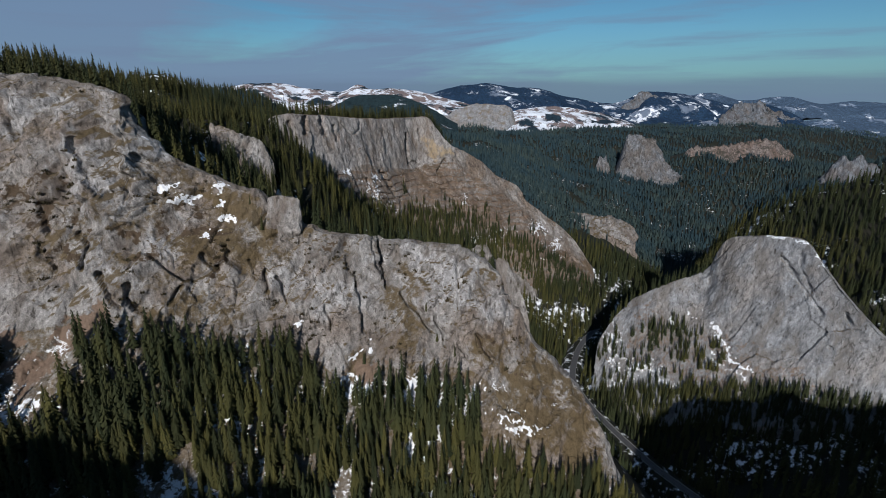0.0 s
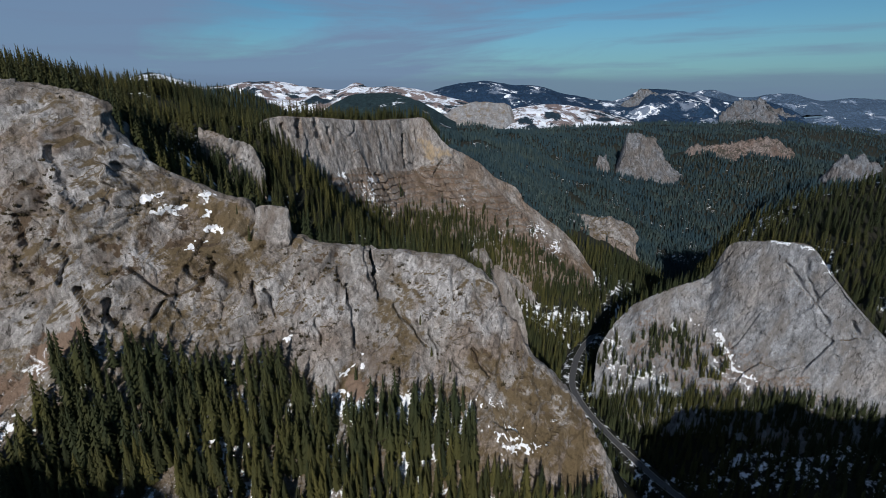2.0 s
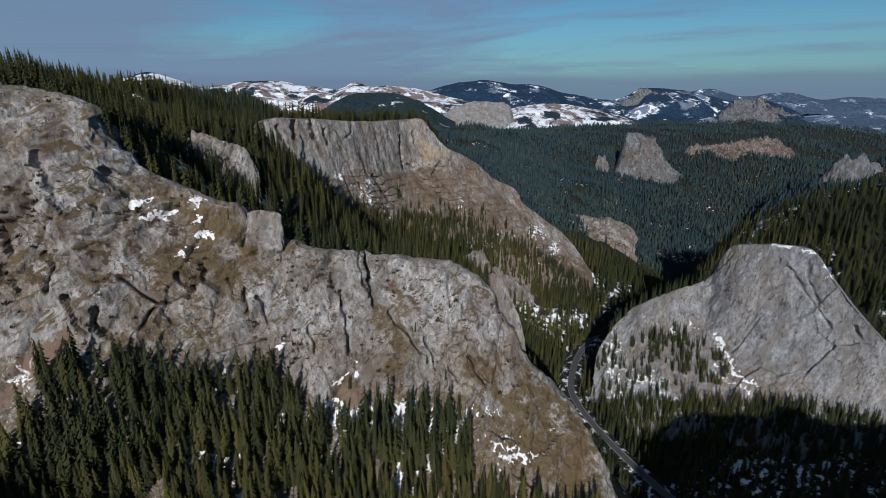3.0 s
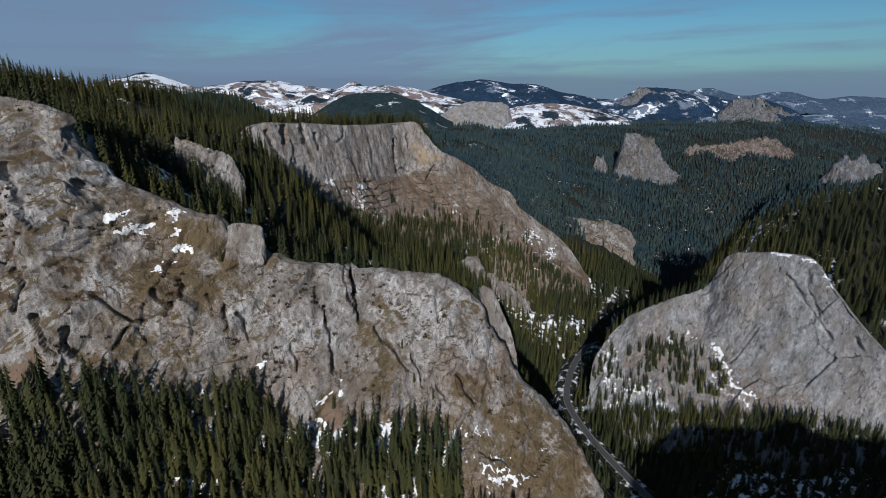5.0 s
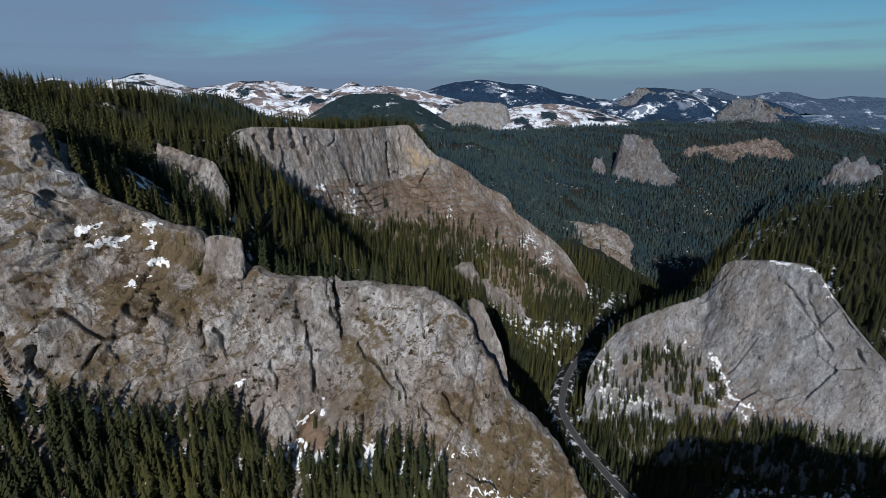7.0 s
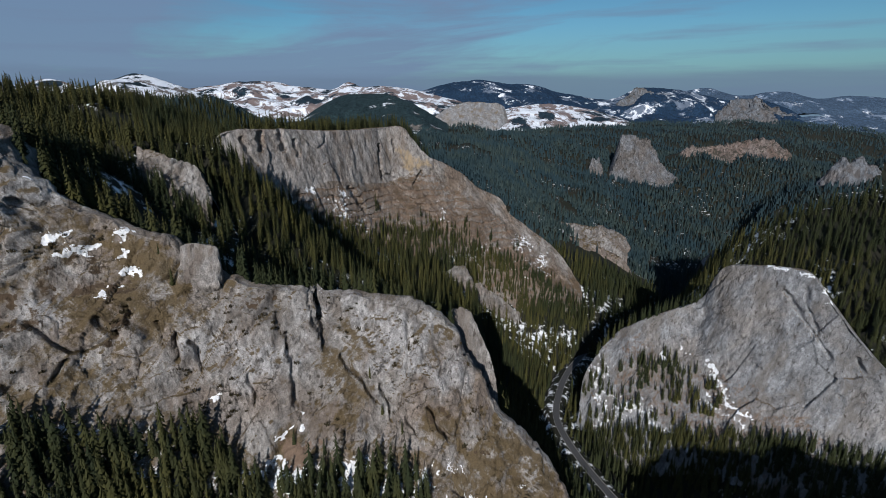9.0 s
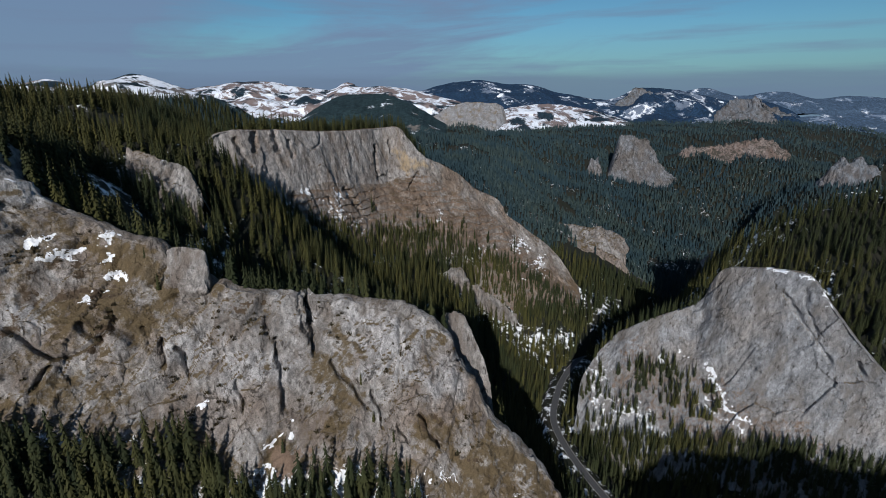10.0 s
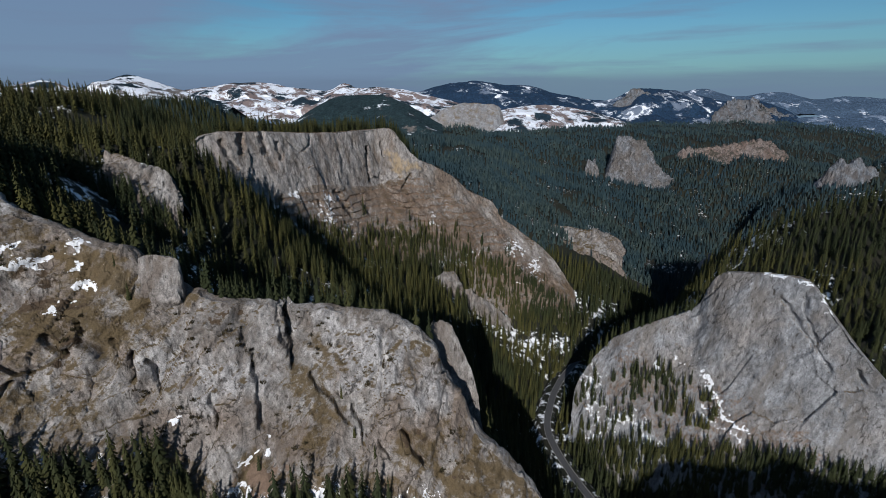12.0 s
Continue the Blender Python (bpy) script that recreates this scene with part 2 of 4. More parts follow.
# Hill woods mixed with the blue of the air between, not needle green.
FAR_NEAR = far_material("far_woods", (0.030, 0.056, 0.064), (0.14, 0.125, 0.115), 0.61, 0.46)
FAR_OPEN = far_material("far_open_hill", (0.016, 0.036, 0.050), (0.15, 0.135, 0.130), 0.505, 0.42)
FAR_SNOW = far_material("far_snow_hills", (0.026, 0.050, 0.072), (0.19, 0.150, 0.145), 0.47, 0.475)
# Far ranges: distance haze is painted in as blue, paler base colours.
FAR_HAZED_BLUE = far_material("far_blue_range", (0.024, 0.056, 0.110), (0.13, 0.165, 0.225), 0.585, 0.50, 0.75, (0.27, 0.29, 0.33))
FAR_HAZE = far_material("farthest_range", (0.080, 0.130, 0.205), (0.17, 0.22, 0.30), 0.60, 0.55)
ROCK_RED = rock_material("limestone_reddish", (0.225, 0.190, 0.178), (0.115, 0.094, 0.088), (0.205, 0.150, 0.128), (0.075, 0.068, 0.055), 0.4)
# Tower and far crags: limestone darkened and blued to carry distance haze.
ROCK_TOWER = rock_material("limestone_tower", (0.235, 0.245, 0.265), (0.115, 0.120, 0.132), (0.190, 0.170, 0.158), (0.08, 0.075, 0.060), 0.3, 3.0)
ROCK_HAZED = rock_material("limestone_far", (0.185, 0.20, 0.225), (0.085, 0.095, 0.11), (0.15, 0.135, 0.13), (0.05, 0.055, 0.05), 0.4)


# ---- noise and lofts ----
GRAD = np.random.RandomState(5).normal(size=(256, 3))
GRAD /= np.linalg.norm(GRAD, axis=1)[:, None]
PERM = np.tile(np.random.RandomState(6).permutation(256), 3)


def perlin(p):
    """Gradient noise at the rows of p, about -0.7 to 0.7."""
    i = np.floor(p).astype(int)
    f = p - i
    u = f * f * f * (f * (f * 6 - 15) + 10)
    i &= 255
    total = 0
    for dx in (0, 1):
        for dy in (0, 1):
            for dz in (0, 1):
                h = PERM[PERM[PERM[(i[:, 0] + dx) & 255] + ((i[:, 1] + dy) & 255)] + ((i[:, 2] + dz) & 255)]
                w = (u[:, 0] if dx else 1 - u[:, 0]) * (u[:, 1] if dy else 1 - u[:, 1]) * (u[:, 2] if dz else 1 - u[:, 2])
                total = total + w * np.einsum("ij,ij->i", GRAD[h], f - (dx, dy, dz))
    return total


def fbm(p, size, octaves=5, gain=0.5, ridged=False):
    total, amp, q = np.zeros(len(p)), 1.0, np.asarray(p, float) / size
    for k in range(octaves):
        n = perlin(q + 17.3 * k)
        total += amp * ((0.35 - np.abs(n)) * 1.6 if ridged else n)
        amp, q = amp * gain, q * 2.03
    return total


def smooth_line(points, count):
    """A smooth line through points, count places, evenly spread along it."""
    p = np.asarray(points, float)
    q = np.vstack([2 * p[0] - p[1], p, 2 * p[-1] - p[-2]])
    t = np.linspace(0, 1, 24, endpoint=False)[:, None]
    fine = [0.5 * (2 * b + (c - a) * t + (2 * a - 5 * b + 4 * c - d) * t ** 2 + (3 * b - a - 3 * c + d) * t ** 3)
            for a, b, c, d in zip(q[:-3], q[1:-2], q[2:-1], q[3:])]
    fine = np.vstack(fine + [p[-1:]])
    run = np.concatenate([[0], np.cumsum(np.linalg.norm(np.diff(fine, axis=0), axis=1))])
    want = np.linspace(0, run[-1], count)
    return np.stack([np.interp(want, run, fine[:, k]) for k in range(3)], 1)


def loft(lines, across, along):
    """A grid between lines that run the same way: across[k] steps from line k to the next, along places on each."""
    lines = [smooth_line(l, along) if len(l) != along else np.asarray(l, float) for l in lines]
    rows = []
    for a, b, n in zip(lines[:-1], lines[1:], across):
        rows += [a + (b - a) * s for s in np.arange(n) / n]
    return np.array(rows + [lines[-1]])


def grid_normals(g):
    n = np.cross(np.gradient(g, axis=1), np.gradient(g, axis=0))
    n /= np.linalg.norm(n, axis=2)[..., None] + 1e-9
    return np.where(n[..., 2:].mean() < 0, -n, n)


def soften(g, times=1, lines=True):
    for _ in range(times):
        g = g.copy()
        g[1:-1] = 0.25 * g[:-2] + 0.5 * g[1:-1] + 0.25 * g[2:]
    return g


def grid_mesh(name, g, mat, attributes=(), flip=None):
    rows, cols = g.shape[:2]
    index = np.arange(rows * cols).reshape(rows, cols)
    quads = np.stack([index[:-1, :-1], index[:-1, 1:], index[1:, 1:], index[1:, :-1]], -1).reshape(-1, 4)
    a, b, c = (g.reshape(-1, 3)[quads[:, k]] for k in (0, 1, 2))
    if np.cross(b - a, c - a)[:, 2].mean() < 0:
        quads = quads[:, ::-1]
    return raw_mesh(name, g.reshape(-1, 3), quads, mat, attributes)


def raw_mesh(name, verts, faces, mat, attributes=(), smooth=True):
    """A mesh from arrays that all have the same number of corners a face."""
    me = bpy.data.meshes.new(name)
    me.vertices.add(len(verts))
    me.vertices.foreach_set("co", np.ascontiguousarray(verts, dtype=np.float32).ravel())
    count, corners = faces.shape
    me.loops.add(count * corners)
    me.loops.foreach_set("vertex_index", np.ascontiguousarray(faces, dtype=np.int32).ravel())
    me.polygons.add(count)
    me.polygons.foreach_set("loop_start", np.arange(0, count * corners, corners, dtype=np.int32))
    me.polygons.foreach_set("use_smooth", np.full(count, smooth))
    for key, values in dict(attributes).items():
        layer = me.attributes.new(key, "FLOAT", "POINT")
        layer.data.foreach_set("value", np.ascontiguousarray(values, dtype=np.float32).ravel())
    me.materials.append(mat)
    me.update()
    me.validate()
    return me


def blot(g, cx, cz, rx, rz, lean=0.0):
    """How far the places of a grid lie inside an upright ellipse about x = cx, z = cz: 1 in the middle, 0 at its edge."""
    out = np.zeros(g.shape[:2])
    reach = 2.2 * max(rx, rz)
    near = (np.abs(g[..., 0] - cx) < reach) & (np.abs(g[..., 2] - cz) < reach)
    flat = g[near]
    size = max(4.0, min(rx, rz) * 1.6)
    dx = flat[:, 0] - cx + fbm(flat + 3.7, size, 4, 0.6) * rx * 1.1
    dz = flat[:, 2] - cz + fbm(flat + 61.3, size, 4, 0.6) * rz * 1.1
    c, s = math.cos(lean), math.sin(lean)
    out[near] = np.clip(1 - np.sqrt(((dx * c + dz * s) / rx) ** 2 + ((dz * c - dx * s) / rz) ** 2), 0, 1)
    return out


def groove(g, course, width, depth, wobble=0.5):
    """Cuts a cleft along a course of (x, z) into an upright rock grid; narrow ones run in aslant, under their left lip."""
    d = line_distance(g[..., 0] + wobble * np.sin(g[..., 2] * 0.7), g[..., 2], course)
    narrow = depth > 0 and width < 3
    cut = depth * np.clip(1 - d / width, 0, 1) ** (0.4 if narrow else 0.6)
    g[..., 1] += cut
    if narrow:
        g[..., 0] -= 0.45 * cut
    return g


def cleft(g, course, width, depth, way):
    """Cuts a cleft along a course of places into a rock grid, running in along way."""
    best = np.full(g.shape[:2], 1e9)
    for a, b in zip(np.array(course[:-1], float), np.array(course[1:], float)):
        t = np.clip(((g - a) @ (b - a)) / ((b - a) @ (b - a)), 0, 1)
        best = np.minimum(best, np.linalg.norm(g - a - t[..., None] * (b - a), axis=2))
    best += 0.25 * np.sin(g[..., 2] * 0.9)
    return g + np.array(way) * (depth * np.clip(1 - best / width, 0, 1) ** 0.45)[..., None]


def line_distance(x, z, pts):
    best = np.full(x.shape, 1e9)
    for (ax, az), (bx, bz) in zip(pts[:-1], pts[1:]):
        t = np.clip(((x - ax) * (bx - ax) + (z - az) * (bz - az)) / ((bx - ax) ** 2 + (bz - az) ** 2), 0, 1)
        best = np.minimum(best, np.hypot(x - ax - t * (bx - ax), z - az - t * (bz - az)))
    return best


# ---- the ground: a gorge with its slopes, the plateau and the lower land beyond ----
GORGE = [(190, -400, 12), (185, 60, 8), (168, 180, 6), (152, 262, 4), (128, 343, 3), (118, 400, 2), (144, 466, 1), (185, 500, -2), (238, 530, -8), (300, 600, -16),
         (360, 690, -28), (430, 800, -42), (510, 900, -52), (610, 1010, -60), (780, 1150, -68), (1100, 1290, -76), (1600, 1500, -88), (2500, 2000, -110), (4800, 3000, -140)]
A_RIM = [(-380, 282, 284), (-301, 271, 278), (-222, 262, 271), (-186, 261, 268), (-163, 260, 260), (-156, 258, 248), (-143, 255, 234), (-128, 254, 224), (-115, 254, 217),
         (-96, 254, 210), (-78, 252, 197), (-44, 254, 189), (-34, 255, 186), (-7, 255, 184), (13, 254, 181), (29, 250, 168), (39, 245, 150),
         (53, 235, 129), (74, 229, 110), (84, 216, 91), (92, 208, 75), (104, 198, 48)]
A_FOOT = [(-320, 165, 168), (-239, 181, 165), (-190, 191, 163), (-151, 199, 167), (-125, 205, 163), (-103, 212, 153), (-77, 221, 147), (-49, 214, 126), (-24, 218, 130),
          (10, 218, 130), (27, 215, 119), (38, 205, 97), (60, 200, 84), (90, 201, 73), (102, 193, 46)]
A_LOW = [(-260, 110, 128), (-161, 144, 121), (-120, 157, 108), (-70, 173, 93), (-12, 186, 80), (59, 191, 73), (98, 188, 40)]
A_DEEP = [(-250, -10, 2), (-150, 20, 2), (-60, 60, 2), (0, 90, 2), (70, 130, 4), (110, 160, 8)]

C_RIM = [(-156, 443, 238), (-147, 450, 244), (-120, 485, 243), (-81, 544, 237), (-40, 600, 236), (-19, 616, 235), (-7, 620, 222), (10, 624, 202), (27, 628, 194), (47, 632, 181), (69, 635, 163), (94, 636, 151), (102, 635, 142), (108, 632, 131), (133, 628, 112), (167, 612, 86), (190, 585, 52)]
C_WALL = [(-156, 436, 214), (-143, 446, 202), (-107, 482, 191), (-80, 523, 191), (-40, 587, 178), (-14, 606, 184), (11, 618, 188), (50, 622, 162), (95, 624, 132), (130, 610, 99), (160, 588, 68), (185, 560, 44)]
C_FOOT = [(-150, 424, 192), (-128, 432, 184), (-99, 463, 168), (-82, 480, 141), (-39, 516, 122), (10, 542, 112), (60, 556, 92), (98, 561, 80), (130, 563, 66), (155, 560, 52), (172, 545, 34)]
D_RIM = [(134, 394, -4), (139, 400, 24), (146, 412, 46), (168, 420, 75), (180, 411, 90), (205, 398, 109), (225, 396, 119), (229, 391, 136), (233, 384, 150), (241, 372, 155), (251, 354, 160), (260, 339, 161), (264, 322, 148), (270, 299, 130), (283, 281, 112), (310, 262, 88)]
D_FOOT = [(130, 385, -6), (139, 388, 6), (148, 371, 12), (166, 354, 22), (186, 337, 30), (212, 317, 46), (237, 298, 58), (262, 284, 62), (287, 270, 62), (308, 252, 58)]
D_LEDGE = [(132, 390, -5), (140, 396, 18), (152, 397, 38), (172, 388, 48), (198, 368, 66), (218, 353, 78), (232, 342, 92), (250, 312, 93), (268, 292, 95), (284, 276, 90), (309, 257, 74)]
# Unseen crest behind the eye, added so its shadow darkens the lower woods.
SHADE_CREST = [(-640, -420, 380), (-240, -260, 342), (-150, -240, 308), (-90, -220, 268), (-40, -190, 226), (30, -150, 190), (58, -130, 200), (84, -130, 230), (112, -130, 256), (164, -130, 270), (304, -130, 276), (480, -60, 306), (860, 0, 350)]
BAND = [(640, 1500, 40), (720, 1495, 76), (900, 1495, 94), (1000, 1490, 100), (1120, 1480, 60)]
CRAG = [(1600, 1230, 190), (1250, 1150, 160), (1000, 1110, 112), (900, 1104, 84), (840, 1100, 40)]
CROWN = [(-560, 120, 320), (-430, 290, 296), (-315, 360, 274), (-295, 450, 264), (-288, 680, 250), (-270, 800, 225)]
SPUR = [(800, 60, 290), (560, 320, 240), (470, 430, 204), (412, 470, 186), (381, 490, 171), (361, 510, 155), (343, 530, 134), (334, 548, 116), (331, 565, 98), (345, 600, 20), (390, 690, -25)]
SHOULDER = [(-178, 380, 242), (-150, 388, 242), (-134, 392, 237), (-122, 386, 212), (-107, 378, 194), (-92, 375, 178), (-76, 375, 168), (-61, 375, 160), (-37, 380, 145)]


def smin(a, b, k):
    h = np.clip(0.5 + 0.5 * (b - a) / k, 0, 1)
    return b * (1 - h) + a * h - k * h * (1 - h)


def smax(a, b, k):
    return -smin(-a, -b, k)


def table(x, points, column):
    p = np.array(points, float)
    return np.interp(x, p[:, 0], p[:, column])


def tent(x, y, crest, slope, flat):
    """Height under a crest line that falls off to both sides."""
    best = np.full(x.shape, -1e9)
    for (ax, ay, az), (bx, by, bz) in zip(crest[:-1], crest[1:]):
        t = np.clip(((x - ax) * (bx - ax) + (y - ay) * (by - ay)) / ((bx - ax) ** 2 + (by - ay) ** 2), 0, 1)
        best = np.maximum(best, az + t * (bz - az) - slope * np.maximum(np.hypot(x - ax - t * (bx - ax), y - ay - t * (by - ay)) - flat, 0))
    return best


def height(x, y):
    """The ground's height."""
    x, y = np.asarray(x, float), np.asarray(y, float)
    best, side, base, along = np.full(x.shape, 1e9), np.zeros(x.shape), np.zeros(x.shape), np.zeros(x.shape)
    for (ax, ay, az), (bx, by, bz) in zip(GORGE[:-1], GORGE[1:]):
        t = np.clip(((x - ax) * (bx - ax) + (y - ay) * (by - ay)) / ((bx - ax) ** 2 + (by - ay) ** 2), 0, 1)
        d = np.hypot(x - ax - t * (bx - ax), y - ay - t * (by - ay))
        near = d < best
        best = np.where(near, d, best)
        side = np.where(near, (bx - ax) * (y - ay) - (by - ay) * (x - ax), side)
        base = np.where(near, az + t * (bz - az), base)
        along = np.where(near, ay + t * (by - ay), along)
    reach = np.maximum(best - 9, 0)
    left = base + np.interp(along, [200, 340, 400, 470, 526, 640, 760, 900, 1000, 2500], [1.1, 1.0, 0.85, 0.62, 0.5, 0.5, 0.5, 0.38, 0.31, 0.25]) * reach
    left = left + 0.06 * np.maximum(reach - 450, 0) * np.clip((along - 800) / 150, 0, 1)
    left = left + 26 * np.clip(reach / 14, 0, 1) * np.clip((along - 470) / 50, 0, 1) * np.clip((800 - along) / 150, 0, 1)
    cap = np.interp(y, [250, 700, 900, 1300, 1800, 4800], [235, 215, 150, 130, 110, 60])
    wide = smin(left, cap, 60)
    # from the near crest down to the foot of the long wall, up that wall, and over its back
    ry, rz = table(x, A_RIM, 1), table(x, A_RIM, 2)
    cy, cz, wy, wz, fy, fz = (table(x, l, k) for l, k in ((C_RIM, 1), (C_RIM, 2), (C_WALL, 1), (C_WALL, 2), (C_FOOT, 1), (C_FOOT, 2)))
    s = np.clip((y - ry) / (fy - ry), 0, 1)
    dip = (rz - 7) * (1 - s) + (fz - 2) * s - np.interp(x, [-150, -100, -60, 20], [0, 20, 36, 34]) * np.sin(np.pi * s)
    dip = np.where(x > 60, np.minimum(dip, left), smin(dip, left + 25, 20))
    lag = y - 11
    wall = np.where(lag < wy, fz + (wz - fz) * np.clip((lag - fy) / (wy - fy + 1e-6), 0, 1), wz + (cz - wz) * np.clip((lag - wy) / (cy - wy + 1e-6), 0, 1)) - 7
    over = cz - 5 - np.interp(x, [-60, 0, 60], [0.10, 0.35, 0.7]) * (y - cy)
    inner = np.where(y < fy, dip, np.where(lag < cy, wall, np.maximum(over, wide)))
    crown = tent(x, y, CROWN, 0.52, 40)
    crown = np.maximum(crown, 244 - 0.9 * np.maximum(line_distance(x, y, [(-380, 385), (-172, 376)]) - 8, 0))
    inner = np.where(lag < cy, np.where(x < -100, np.maximum(inner, np.where(y < fy, crown, inner)), inner), np.maximum(inner, crown))
    hill = np.where(x < 190, np.where((y > fy) & (lag < cy), inner, np.where(x > 100, smin(inner, left, 10), inner)), wide)
    # in front of the near crest the sheet stays behind the rock face
    front = ry + 9 - y
    bound = np.maximum(rz - 36 - 2.3 * np.clip(front, 0, 60) - 1.0 * np.maximum(front - 60, 0), 0.0)
    hill = np.where(front > 0, np.minimum(bound, left), hill)
    right = np.interp(y, [200, 290, 350, 420, 560, 760, 1300, 2500], [0.42, 0.46, 0.62, 0.70, 0.72, 0.6, 0.4, 0.25]) * reach
    crest = np.interp(y, [100, 300, 460, 578, 640, 757, 1000, 1400, 4800], [235, 225, 205, 140, 108, 60, 20, 90, 30])
    right = base + smin(right, crest - base + 0.10 * np.maximum(x - 420, 0) * np.clip((700 - y) / 300, 0, 1), 30)
    right = np.maximum(np.maximum(right, tent(x, y, SPUR, np.interp(y, [380, 450, 520, 570], [0.70, 0.90, 1.10, 2.20]), 0)), tent(x, y, CRAG, 0.5, 0))
    # the sheet stays under and before the butte
    by, bz, ly, lz, hy, hz = (table(x, l, k) for l, k in ((D_FOOT, 1), (D_FOOT, 2), (D_LEDGE, 1), (D_LEDGE, 2), (D_RIM, 1), (D_RIM, 2)))
    under = np.where(y < by, bz - 9 - 0.30 * (by - y), np.where(y < ly, bz + (lz - bz) * (y - by) / np.maximum(ly - by, 1), lz + (hz - lz) * (y - ly) / np.maximum(hy - ly, 1)) - 9)
    under = np.where(y > hy, hz - 6 + np.interp(x, [225, 262], [-0.75, 0.25]) * (y - hy), under) + 0.7 * np.maximum(x - 312, 0)
    right = np.where((x > 128) & (y > 150) & (y < 520), np.maximum(np.minimum(right, under), np.minimum(right, 4)), right)
    z = np.where(side > 0, np.maximum(np.maximum(hill, tent(x, y, BAND, 0.40, 0)), tent(x, y, SHOULDER, 1.2, 2)), right)
    # ragged top for that unseen crest, to break up its shadow's edge
    crags = 16 * fbm(np.stack([x.ravel(), y.ravel(), 0 * x.ravel()], 1) + 21, 34, 3).reshape(x.shape)
    z = np.maximum(z, tent(x, y, SHADE_CREST, 1.4, 0) + crags)
    p = np.stack([x.ravel(), y.ravel(), 0 * x.ravel()], 1)
    rough = fbm(p, 90, 4).reshape(x.shape) * np.clip(best / 60 - 0.3, 0, 1) * np.where((y > 200) & (y < 650) & (side > 0), 4, 9)
    spurs = fbm(p + 33, 190, 4, 0.55, True).reshape(x.shape) * np.clip((y - 760) / 300, 0, 1) * np.clip(best / 150 - 0.4, 0, 1) * 22
    z = z - 90 * np.clip((y - 2650) / 400, 0, 1)
    return z + rough + spurs + fbm(p + 50, 500, 3).reshape(x.shape) * np.clip((y - 800) / 700, 0, 1) * 55


def stretch(fine, start, end, far, grow=1.16):
    inner = np.arange(start, end + fine, fine)
    out, step = [], fine
    last = inner[-1]
    while last < far:
        step *= grow
        last += step
        out.append(last)
    back, step, first = [], fine, inner[0]
    while first > -far:
        step *= grow
        first -= step
        back.append(first)
    return np.concatenate([back[::-1], inner, out])


gx, gy = stretch(5.0, -460, 620, 4700), stretch(5.0, 60, 1000, 4700, 1.05)
GX, GY = np.meshgrid(gx, gy)
GZ = height(GX, GY)
lie = fbm(np.stack([GX.ravel(), GY.ravel(), 0 * GX.ravel()], 1), 60, 3).reshape(GX.shape) + 0.35
lie = np.clip(lie, 0, 0.6) * np.interp(GY, [600, 900, 1600], [1.0, 0.9, 0.6]) + 0.26 * np.exp(-(((GX - 142) / 60) ** 2 + ((GY - 518) / 48) ** 2))
ground = tagged(new("ground", grid_mesh("ground", np.stack([GX, GY, GZ], -1), FLOOR, {"snow": lie})),
                "mountain ground of needles, dead grass and patches of old snow", "ground", kind="structure")

COVER = {}


def cover(g, cell=4.0):
    """Notes where a rock body hides the ground sheet."""
    keys = np.round(g[..., :2].reshape(-1, 2) / cell).astype(int)
    for (i, j), z in zip(map(tuple, keys), g[..., 2].ravel()):
        if z > COVER.get((i, j), -1e9):
            COVER[(i, j)] = z


def lifted(points, dz):
    p = np.array(points, float)
    p[:, 2] += dz
    return p


def behind(line, dy, drop, sink=6.0):
    """A line dy metres behind another, on the ground sheet or below it."""
    p = np.array(line, float)
    p[:, 1] += dy
    p[:, 2] = np.minimum(p[:, 2] - drop, height(p[:, 0], p[:, 1]) - sink)
    return p


def facets(p, seed):
    """Broken blocks: every cell of a scattered lattice is a tilted plane of its own."""
    cell = np.floor(p).astype(int)
    best, out = np.full(len(p), 1e9), np.zeros(len(p))
    for dx in (-1, 0, 1):
        for dy in (-1, 0, 1):
            for dz in (-1, 0, 1):
                c = cell + (dx, dy, dz)
                h = PERM[PERM[PERM[(c[:, 0] + seed) & 255] + (c[:, 1] & 255)] + (c[:, 2] & 255)]
                off = p - c - 0.5 - 0.45 * GRAD[h]
                d = np.einsum("ij,ij->i", off, off)
                near = d < best
                tilt = np.einsum("ij,ij->i", GRAD[(h + 91) & 255], off) + 0.5 * GRAD[(h + 37) & 255, 0]
                best, out = np.where(near, d, best), np.where(near, tilt, out)
    return out


